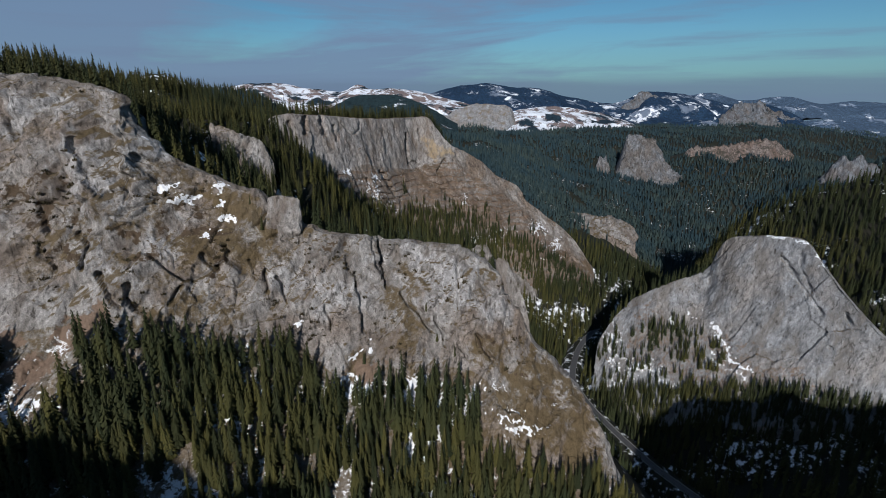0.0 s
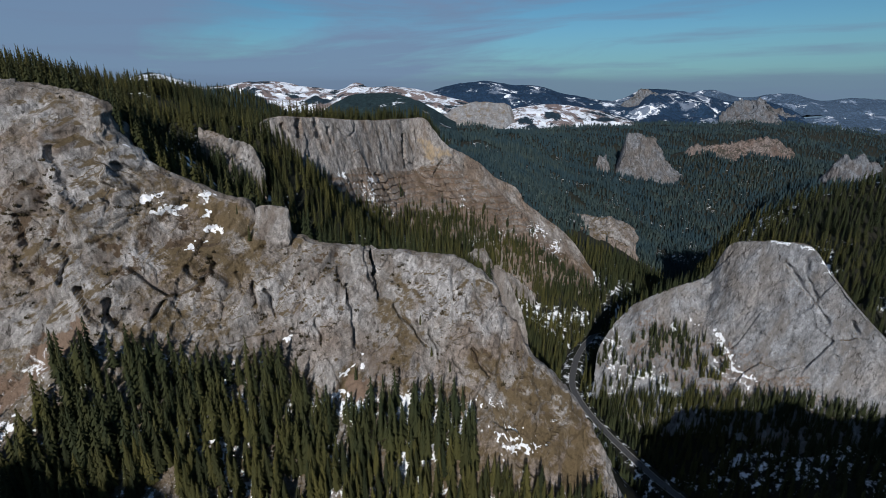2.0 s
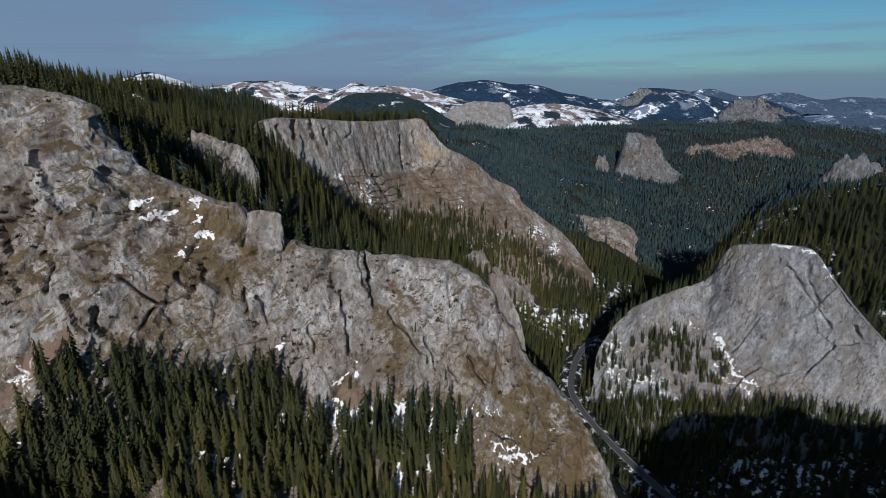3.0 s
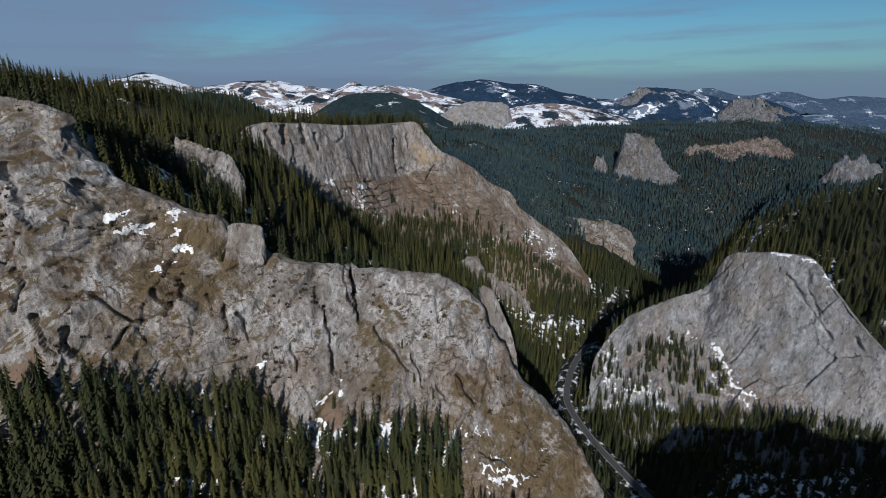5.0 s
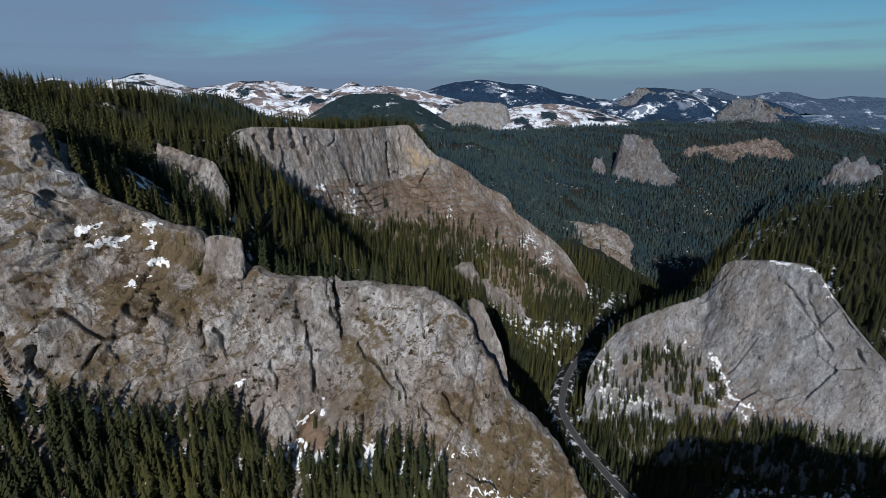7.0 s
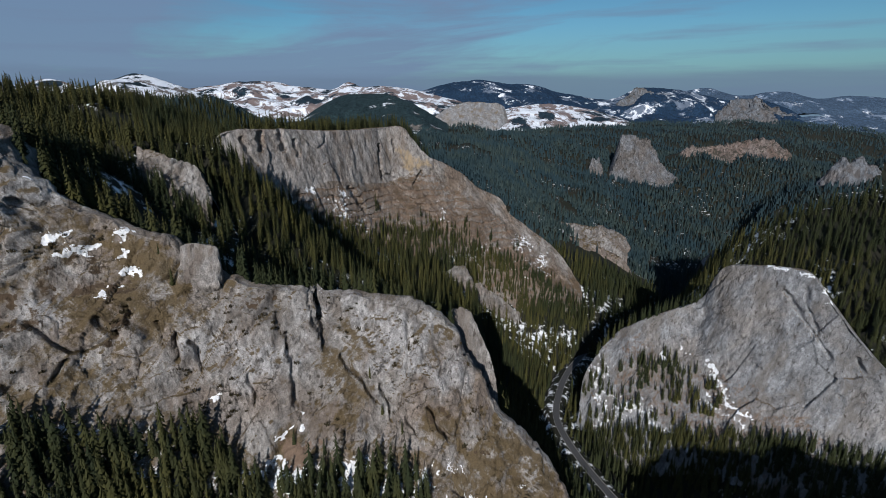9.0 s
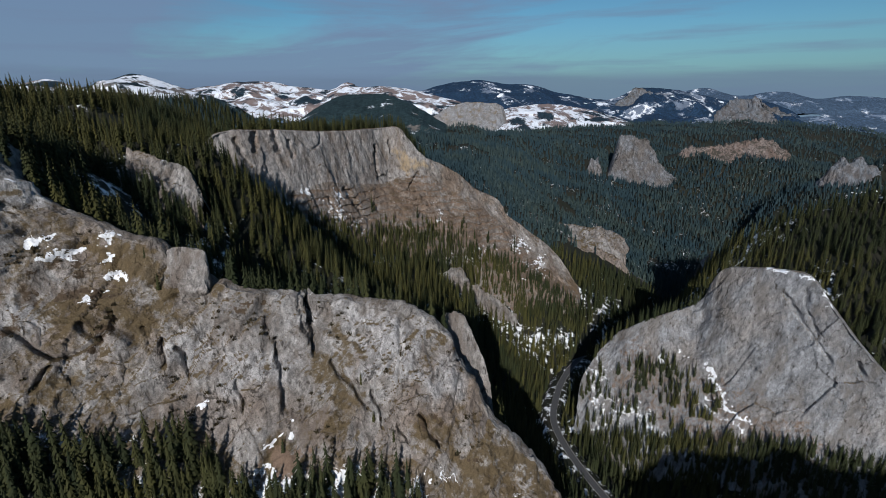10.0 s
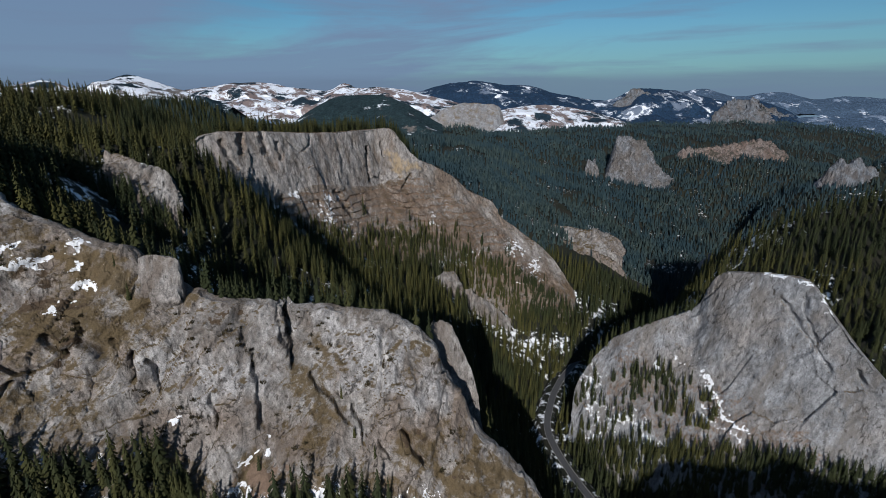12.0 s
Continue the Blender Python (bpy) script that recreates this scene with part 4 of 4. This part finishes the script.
outcrop("rock_outcrop", [(-93, 250, 192), (-92, 252, 205), (-91, 253, 209.5), (-84, 253, 211), (-76, 252, 210), (-74.5, 251, 206), (-74, 249, 193)], [(-93, 249, 192), (-91, 247, 194), (-84, 246, 193), (-77, 246, 193), (-74, 248, 192)], "square block of pale rock on the grassy ridge", ROCK_GREY, 8, 0.3, 70, 36, 91.0, -0.4, category="rock", skirt=(4, -10), size=8)
outcrop("cliff", [(1005, 2879, 193), (1053, 2891, 229), (1100, 2903, 269), (1164, 2905, 275), (1228, 2895, 244), (1291, 2881, 199)], [(995, 2847, 175), (1085, 2835, 182), (1195, 2835, 182), (1285, 2847, 175)], "pale bare crag on a far mountain, tinted with haze", ROCK_HAZED, 60, 3.0, 100, 40, 101.0, size=60, jag=18, skirt=(-20, -40))
outcrop("cliff", [(1390, 2630, 112), (1459, 2652, 150), (1525, 2678, 203), (1579, 2682, 214), (1656, 2656, 220), (1732, 2604, 182), (1818, 2543, 119), (1895, 2457, 62)], [(1390, 2590, 105), (1451, 2597, 116), (1536, 2571, 123), (1634, 2540, 108), (1738, 2471, 63), (1864, 2404, 21)], "broken grey crags along a far mountain ridge", ROCK_HAZED, 80, 3.5, 160, 40, 111.0, size=60, jag=34, skirt=(-30, -60))


# ---- the road along the gorge floor ----
ROAD = [(210, 120, 11), (186, 200, 12), (166, 250, 12), (148, 285, 11), (131, 335, 9), (122, 372, 9), (121, 402, 8), (130, 432, 8), (143, 462, 7), (160, 490, 6), (190, 530, 3), (240, 592, -4)]
line = smooth_line(ROAD, 160)
tangent = np.gradient(line, axis=0)
across = np.stack([tangent[:, 1], -tangent[:, 0], 0 * line[:, 0]], 1)
across /= np.linalg.norm(across, axis=1)[:, None]


def strip(offsets, lifts, name, mat, label, category):
    g = np.array([line + across * o + (0, 0, l) for o, l in zip(offsets, lifts)])
    attr = {"snow": np.full(g.shape[:2], 0.52), "grass": np.zeros(g.shape[:2])}
    return tagged(new(name, grid_mesh(name, g, mat, attr)), label, category, kind="structure")


strip([-14, -8, -2.8, 2.8, 7, 13], [-8, -0.6, -0.1, -0.1, -0.5, -7], "road_bank", FLOOR, "snowy banks of the gorge road", "bank")
road = strip([-2.5, -0.9, 0.9, 2.5], [0.04, 0.08, 0.08, 0.04], "road", ASPHALT, "narrow asphalt road winding through the gorge", "road")
for o in (-2.72, 2.72):
    strip([o - 0.12, o - 0.12, o + 0.12, o + 0.12], [-0.1, 0.6, 0.6, -0.1], "road_barrier", CONCRETE, "low pale concrete barrier along the road", "barrier")


# ---- distant hills ----
def far_ridge(rim, drop, out, mat, label, seed, rough=14.0, cols=320, stones=0.0):
    """A range with a crest line, a broken front slope and a back slope."""
    r = smooth_line(rim, cols)
    p = r.copy()
    p[:, 2] += fbm(np.stack([r[:, 0], r[:, 1], 0 * r[:, 0] + seed], 1), 260, 6, 0.6) * rough * 1.6
    front = p + (0, -out, -drop)
    back = p + (0, out, -drop)
    g = loft([back, p, front], [14, 46], cols)
    row = np.arange(len(g))[:, None] + np.zeros(cols)
    q = g.reshape(-1, 3) + seed
    away = np.clip(np.abs(row - 14) / 20, 0.0, 1)
    g[..., 2] += (fbm(q * (1, 1, 0.0), 330, 5, 0.55, True) * drop * 0.2 * away.ravel()).reshape(row.shape)
    g[..., 1] += (fbm(q + 300, 260, 4) * out * 0.25 * away.ravel()).reshape(row.shape)
    return tagged(new("far_hill", grid_mesh("far_hill", g, mat, {"stone": np.clip(1.0 - np.abs(row - 22) / 12, 0, 1) * stones * 0.6})), label, "hill", "hills on the horizon", kind="structure")


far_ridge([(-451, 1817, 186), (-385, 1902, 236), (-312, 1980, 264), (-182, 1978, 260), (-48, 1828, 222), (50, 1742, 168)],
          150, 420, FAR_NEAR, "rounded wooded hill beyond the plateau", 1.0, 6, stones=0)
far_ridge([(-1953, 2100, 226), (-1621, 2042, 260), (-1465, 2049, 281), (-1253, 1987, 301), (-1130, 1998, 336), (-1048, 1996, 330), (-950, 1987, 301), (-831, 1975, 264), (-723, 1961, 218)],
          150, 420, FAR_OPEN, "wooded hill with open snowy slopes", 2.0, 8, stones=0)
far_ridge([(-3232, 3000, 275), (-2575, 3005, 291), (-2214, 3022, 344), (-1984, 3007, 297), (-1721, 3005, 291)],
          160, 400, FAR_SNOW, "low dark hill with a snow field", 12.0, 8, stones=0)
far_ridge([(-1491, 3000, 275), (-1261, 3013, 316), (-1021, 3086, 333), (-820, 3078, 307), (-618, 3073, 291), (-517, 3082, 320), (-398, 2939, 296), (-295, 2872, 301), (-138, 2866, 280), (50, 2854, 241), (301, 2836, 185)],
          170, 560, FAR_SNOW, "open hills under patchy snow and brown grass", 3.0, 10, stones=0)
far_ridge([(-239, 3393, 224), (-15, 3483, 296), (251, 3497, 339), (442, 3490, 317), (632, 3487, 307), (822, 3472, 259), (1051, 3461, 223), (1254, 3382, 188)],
          200, 500, FAR_HAZED_BLUE, "long wooded range with snowy clearings, blue with painted haze", 4.0, 9, stones=0.3)
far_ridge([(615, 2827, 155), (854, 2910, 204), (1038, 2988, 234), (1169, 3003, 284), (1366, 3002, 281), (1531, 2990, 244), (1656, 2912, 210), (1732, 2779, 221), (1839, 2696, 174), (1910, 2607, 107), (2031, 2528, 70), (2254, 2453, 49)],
          260, 560, FAR_HAZED_BLUE, "mountain with bare pale crags, dark blue with painted haze", 5.0, 9, stones=1.0)
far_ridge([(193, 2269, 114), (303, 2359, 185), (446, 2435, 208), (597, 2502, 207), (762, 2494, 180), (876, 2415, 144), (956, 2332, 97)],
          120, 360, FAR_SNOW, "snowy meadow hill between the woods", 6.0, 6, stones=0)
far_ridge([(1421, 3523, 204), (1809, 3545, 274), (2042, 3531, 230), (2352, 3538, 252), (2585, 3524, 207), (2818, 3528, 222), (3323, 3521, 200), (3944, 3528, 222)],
          150, 300, FAR_HAZE, "farthest range, pale blue with painted haze", 7.0, 7, stones=0)
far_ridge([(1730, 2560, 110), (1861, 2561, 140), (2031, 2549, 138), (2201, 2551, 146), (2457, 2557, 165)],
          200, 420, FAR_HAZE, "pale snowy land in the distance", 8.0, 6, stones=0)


# ---- spruces ----
def spruce_shape(rng, tiers, spikes, trunk=True):
    """One spruce, 1 m high, as arrays: a tapered trunk and drooping whorls of branches with a ragged edge."""
    verts, tris = [], []
    for k in range(tiers):
        s = k / tiers
        z0 = 0.10 + 0.82 * s
        r = 0.150 * (1 - s) ** 0.85 * rng.uniform(0.85, 1.15) + 0.008
        top = min(z0 + 0.82 / tiers * rng.uniform(1.7, 2.3), 1.0)
        base, turn = len(verts), rng.uniform(0, 6.28)
        verts.append((rng.uniform(-0.004, 0.004), rng.uniform(-0.004, 0.004), top))
        for j in range(2 * spikes):
            a = turn + math.pi * j / spikes
            q = r * (rng.uniform(0.85, 1.3) if j % 2 == 0 else rng.uniform(0.35, 0.6))
            verts.append((q * math.cos(a), q * math.sin(a), z0 + (rng.uniform(-0.035, -0.01) if j % 2 == 0 else 0.02)))
        for j in range(2 * spikes):
            tris.append((base, base + 1 + j, base + 1 + (j + 1) % (2 * spikes)))
    if trunk:
        base = len(verts)
        for j in range(5):
            verts.append((0.017 * math.cos(j * 1.257), 0.017 * math.sin(j * 1.257), -0.06))
        verts.append((0, 0, 0.75))
        tris += [(base + j, base + (j + 1) % 5, base + 5) for j in range(5)]
    return np.array(verts), np.array(tris)


rng = random.Random(11)
FAR = [spruce_shape(rng, 3, 3, False) for _ in range(4)]
FARTHEST = [spruce_shape(rng, 2, 2, False) for _ in range(3)]


def wood(name, places, heights, shapes, mat, label, seed):
    """One joined wood of spruces at places."""
    rs = np.random.RandomState(seed)
    verts, tris, tones, start = [], [], [], 0
    pick = rs.randint(len(shapes), size=len(places))
    for k, (v, t) in enumerate(shapes):
        at, h = places[pick == k], heights[pick == k]
        a = rs.uniform(0, 6.28, len(at))
        wide = h * rs.uniform(0.8, 1.25, len(at))
        lean = rs.normal(0, 0.02, (len(at), 2))
        c, s = np.cos(a)[:, None], np.sin(a)[:, None]
        x = (v[:, 0] * c - v[:, 1] * s) * wide[:, None] + v[:, 2] * h[:, None] * lean[:, :1]
        y = (v[:, 0] * s + v[:, 1] * c) * wide[:, None] + v[:, 2] * h[:, None] * lean[:, 1:]
        z = v[:, 2] * h[:, None]
        verts.append((np.stack([x, y, z], -1) + at[:, None]).reshape(-1, 3))
        tris.append((t[None] + start + np.arange(len(at))[:, None, None] * len(v)).reshape(-1, 3))
        tones.append(np.repeat(rs.beta(2, 2, len(at)), len(v)))
        start += len(v) * len(at)
    me = raw_mesh(name, np.vstack(verts), np.vstack(tris), mat, {"tone": np.concatenate(tones)}, smooth=False)
    return tagged(new(name, me), label, "forest", kind="stuff")


def scatter(x0, x1, y0, y1, step, seed, keep=None, gap=-0.34):
    """Jittered places on the ground sheet, none under a rock body."""
    rs = np.random.RandomState(seed)
    x, y = np.meshgrid(np.arange(x0, x1, step), np.arange(y0, y1, step))
    x, y = (q.ravel() + rs.uniform(-0.8, 0.8, q.size) * step for q in (x, y))
    z = height(x, y)
    top = np.array([COVER.get((round(a / 4), round(b / 4)), -1e9) for a, b in zip(x, y)])
    low_rock = (x > 95) & (x < 205) & (y > 470) & (y < 575) & (top < 46)
    ok = (top < z + 1.0) | low_rock
    z = np.where(low_rock, np.maximum(z, top - 1.0), z)
    glade = fbm(np.stack([x, y, 0 * x], 1) + seed, 70, 3)
    snowy = np.exp(-(((x - 142) / 55) ** 2 + ((y - 508) / 40) ** 2))
    foot = (x > 112) & (x < 215) & (y > 440) & (y < 600)
    ok &= glade + 0.25 * fbm(np.stack([x, y, 0 * x], 1) + seed + 40, 18, 2) > np.where(foot, -0.75 + 0.42 * snowy, gap)
    ok &= np.hypot(x - np.interp(y, line[:, 1], line[:, 0]), 0) > np.where(y < 600, 4.6, 0)
    if keep is not None:
        ok &= keep(x, y, z)
    return np.stack([x, y, z - 0.4], 1)[ok]


def on_grid(g, rows, density, seed, keep=None):
    """Random places on a rock body's grid, evenly by area, between two of its rows."""
    rs = np.random.RandomState(seed)
    part = g[rows[0]:rows[1]]
    area = np.linalg.norm(np.cross(part[1:, :-1] - part[:-1, :-1], part[:-1, 1:] - part[:-1, :-1]), axis=2)
    n = rs.poisson(area * density)
    i, j = np.nonzero(n)
    p = part[i, j] + (part[i + 1, j + 1] - part[i, j]) * rs.uniform(0, 1, (len(i), 1))
    if keep is not None:
        p = p[keep(p[:, 0], p[:, 1], p[:, 2])]
    return p - (0, 0, 0.5)


def tall(n, lo, hi, seed):
    return lo + (hi - lo) * np.random.RandomState(seed).beta(1.5, 1.3, n)


def bough_shape(rng, boughs, full, width=0.12):
    """One spruce, 1 m high, as arrays: single drooping boughs in a spiral, folded ones where full, round a slim inner cone."""
    verts, tris = [], []
    for k in range(boughs):
        s = ((k + rng.random()) / boughs) ** 1.2
        z = 0.07 + 0.89 * s
        r = (width * (1 - s) ** 0.72 * min(1.0, 0.6 + 2.5 * s) + 0.012) * rng.uniform(0.72, 1.28)
        a = 2.4 * k + rng.uniform(-0.4, 0.4)
        c, sn = math.cos(a), math.sin(a)
        w = r * (0.34 if full else 0.46) + 0.004
        droop = rng.uniform(0.35, 0.75) * r
        base = len(verts)
        left = (c * r * 0.6 - sn * w, sn * r * 0.6 + c * w, z - droop * 0.75)
        right = (c * r * 0.6 + sn * w, sn * r * 0.6 - c * w, z - droop * 0.75)
        tip = (c * r, sn * r, z - droop)
        if full:
            verts += [(0, 0, z + 0.03), left, (c * r * 0.6, sn * r * 0.6, z + 0.008 - droop * 0.35), right, tip]
            tris += [(base, base + 2, base + 1), (base, base + 3, base + 2), (base + 1, base + 2, base + 4), (base + 2, base + 3, base + 4)]
        else:
            verts += [(0, 0, z + 0.05), left, right, tip]
            tris += [(base, base + 3, base + 1), (base, base + 2, base + 3)]
    tip = len(verts)
    verts += [(0, 0, 0.97)] + [(0.30 * width * math.cos(j * 1.257), 0.30 * width * math.sin(j * 1.257), 0.06) for j in range(5)]
    tris += [(tip, tip + 1 + j, tip + 1 + (j + 1) % 5) for j in range(5)]
    if not full:
        foot = len(verts)
        verts += [(0.015, 0, -0.06), (-0.008, 0.013, -0.06), (-0.008, -0.013, -0.06), (0, 0, 0.8)]
        tris += [(foot + j, foot + (j + 1) % 3, foot + 3) for j in range(3)]
    return np.array(verts), np.array(tris)


def near_spruce(rng):
    """A crown mesh and a trunk mesh, 1 m high."""
    crown = raw_mesh("crown", *bough_shape(rng, 110, True), SPRUCE_NEAR, smooth=False)
    ring = [(r * math.cos(j * 1.047), r * math.sin(j * 1.047), z) for z, r in ((-0.06, 0.016), (0.4, 0.010), (0.93, 0.003)) for j in range(6)]
    quads = [(6 * i + j, 6 * i + (j + 1) % 6, 6 * i + 6 + (j + 1) % 6, 6 * i + 6 + j) for i in (0, 1) for j in range(6)]
    return crown, raw_mesh("trunk", np.array(ring), np.array(quads), BARK)


MID = [bough_shape(rng, 30, False, 0.13) for _ in range(6)]
FULL = [bough_shape(rng, 46, False, 0.13) for _ in range(6)]


# the wood under the near face: single trees in its lower stretch, one joined wood above and below them
low_wood = on_grid(A, (228, 300), 0.062, 1, lambda x, y, z: ((((x + 168) / 14) ** 2 + ((z - 152) / 18) ** 2) > 1) & (fbm(np.stack([x, y, z], 1), 30, 3) > -0.34) & (x < 97) & ~((x > 18) & (z > 92 - 0.3 * (x - 18))))
middle = np.interp(low_wood[:, 0], [-161, -120, -70, -12, 59, 98], [150, 163, 180, 192, 196, 192])
order = np.argsort(np.abs(low_wood[:, 1] - middle) + 1e3 * ((low_wood[:, 0] < -165) | (low_wood[:, 0] > 95)))
single, rest = low_wood[order[:300]], low_wood[order[300:]]
rng = random.Random(4)
stock = []
for k in range(6):
    tree = tagged(new("spruce_tree"), "slender dark green spruce on the steep snowy slope", "tree", "spruces below the cliff")
    for me in near_spruce(rng):
        part = new(me.name.split(".")[0], me)
        part.parent = tree
    stock.append(tree)
for k, (x, y, z) in enumerate(single):
    tall_by = 12.0 + 12.0 * rng.betavariate(2.0, 1.8)
    m = pose(x, y, z, rng.gauss(0, 1.2), rng.gauss(0, 1.2), rng.uniform(0, 360))
    tree = stock[k] if k < 6 else copy_thing(stock[k % 6], m)
    tree.matrix_basis = m @ Matrix.Diagonal((tall_by * rng.uniform(0.85, 1.2), tall_by * rng.uniform(0.85, 1.2), tall_by, 1))
wood("spruce_wood", rest, tall(len(rest), 11, 23, 1), FULL, SPRUCE, "dense spruce wood on the snowy slope below the cliff", 1)
ledge_spots = [A.reshape(-1, 3)[np.argmin(np.abs(A[..., 0] - x).ravel() + np.abs(A[..., 2] - z).ravel())] for x, z in ((-95, 196), (-93, 194), (-80, 191), (-77, 190), (-9, 152), (-40, 131), (-26, 128), (-3, 138), (6, 134), (-100, 206), (33, 124))]
ledge_spots = np.array(ledge_spots) - (0, 0, 0.5)
wood("spruce_wood", ledge_spots, np.array([13, 9, 12, 9, 7, 8, 9, 6, 7, 6, 5.0]), FULL, SPRUCE, "few spruces rooted on ledges of the cliff", 12)
def bush_shape(rng):
    """One low bush, 1 m wide, as arrays: a dome of short tilted sprays."""
    verts, tris = [], []
    for k in range(14):
        a, r = 2.4 * k, 0.5 * math.sqrt((k + 0.5) / 14)
        x, y, z = r * math.cos(a), r * math.sin(a), 0.42 * (1 - r * r * 2.2) * rng.uniform(0.7, 1.3)
        w, b = rng.uniform(0.12, 0.22), rng.uniform(0, 6.28)
        base = len(verts)
        verts += [(x + w * math.cos(b), y + w * math.sin(b), z - 0.18), (x - w * math.cos(b), y - w * math.sin(b), z - 0.18), (x * 1.2, y * 1.2, z + 0.12), (x * 0.7, y * 0.7, -0.2)]
        tris += [(base, base + 1, base + 2), (base, base + 3, base + 1)]
    return np.array(verts), np.array(tris)


BUSH = [bush_shape(rng) for _ in range(4)]
p = on_grid(A, (28, 222), 0.035, 61, lambda x, y, z: (fbm(np.stack([x, y, z], 1) + 13, 22, 3) > 0.16) & (x > -230))
wood("juniper_scrub", p, tall(len(p), 0.9, 3.0, 61), BUSH, SCRUB, "low dark brown scrub on the rock ledges", 61)
# behind the near ridge, between the walls
p = scatter(-460, 330, 236, 660, 4.7, 2, lambda x, y, z: (x < np.interp(y, [236, 343, 400, 466, 500, 530, 600, 660], [105, 112, 105, 132, 172, 225, 285, 330])) & (x > -80 - 0.9 * y))
wood("spruce_wood", p, tall(len(p), 11, 22, 2), MID, SPRUCE, "spruce wood on the slope between the two rock walls", 2)
rs = np.random.RandomState(78)
x, y = rs.uniform(104, 178, 150), rs.uniform(520, 556, 150)
p = np.stack([x, y, height(x, y) - 0.4], 1)
wood("spruce_wood", p, tall(len(p), 8, 15, 78), MID, SPRUCE, "thin spruce wood on the snowy foot of the gorge slope", 78)
back_of_a = on_grid(A, (6, 19), 0.03, 3, lambda x, y, z: x < 30)
wood("spruce_wood", back_of_a, tall(len(back_of_a), 10, 20, 3), MID, SPRUCE, "row of spruces along the crest of the cliff", 3)
p = np.vstack([on_grid(C, (2, 15), 0.03, 4, lambda x, y, z: x < 0), on_grid(B, (2, 10), 0.05, 5), on_grid(B, (46, 59), 0.05, 18)])
wood("spruce_wood", p, tall(len(p), 11, 18, 4), MID, SPRUCE, "spruces along the rim of the rock wall", 4)
p = np.vstack([on_grid(C, (140, 165), 0.014, 14), on_grid(C, (154, 197), 0.055, 16, lambda x, y, z: fbm(np.stack([x, y, z], 1) + 3, 40, 3) > -0.30), on_grid(C, (110, 190), 0.03, 15, lambda x, y, z: fbm(np.stack([x, y, z], 1), 26, 2) > 0.26)])
wood("spruce_wood", p, tall(len(p), 8, 15, 14), MID, SPRUCE, "scattered spruces on the terraced slope", 14)
# right side of the gorge
p = scatter(120, 600, 180, 700, 4.8, 6, lambda x, y, z: (x > np.interp(y, [150, 343, 400, 470, 530, 600, 700], [175, 128, 125, 155, 245, 310, 375])) & (x < 130 + 0.95 * y), -3.0)
wood("spruce_wood", p, tall(len(p), 10, 19, 6), MID, SPRUCE, "dark spruce wood climbing from the gorge", 6)
p = scatter(80, 190, 205, 350, 4.2, 77, lambda x, y, z: (np.abs(x - np.interp(y, line[:, 1], line[:, 0])) < 24) & (x < np.interp(y, line[:, 1], line[:, 0]) - 3) & (z < 40), -3.0)
wood("spruce_wood", p, tall(len(p), 9, 17, 77), MID, SPRUCE, "row of spruces between the road and the cliff", 77)
p = np.vstack([on_grid(D, (90, 204), 0.05, 7, lambda x, y, z: ((((x - 196) / 22) ** 2 + ((z - 66) / 14) ** 2) < 1)),
               on_grid(D, (194, 218), 0.10, 37), on_grid(D, (60, 204), 0.014, 17, lambda x, y, z: (x < 212) & (z < 62)), on_grid(D, (4, 18), 0.03, 27, lambda x, y, z: (x > 150) & (x < 238))])
wood("spruce_wood", p, tall(len(p), 8, 15, 7), MID, SPRUCE, "clump of spruces on a ledge of the butte", 7)
# beyond the wall, down the valley
open_wood = lambda x, y: fbm(np.stack([x, y, 0 * x], 1) + 7, 120, 4, 0.6) > -0.42
p = scatter(-640, 1150, 560, 1000, 6.0, 8, lambda x, y, z: (np.abs(x) < 120 + y) & ((x > 330) | (y > 660) | (x < -185)) & ~((x > 185) & (x < 305) & (y < 700)) & open_wood(x, y))
wood("spruce_wood", p, tall(len(p), 10, 18, 8), FAR, SPRUCE_HAZED, "wide spruce forest down the valley", 8)
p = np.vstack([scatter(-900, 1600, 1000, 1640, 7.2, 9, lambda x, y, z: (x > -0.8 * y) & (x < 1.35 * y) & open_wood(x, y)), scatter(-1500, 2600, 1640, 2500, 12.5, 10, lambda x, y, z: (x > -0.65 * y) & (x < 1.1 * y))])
wood("spruce_wood", p, tall(len(p), 10, 19, 9), FARTHEST, SPRUCE_HAZED, "distant spruce forest over the lower hills", 9)
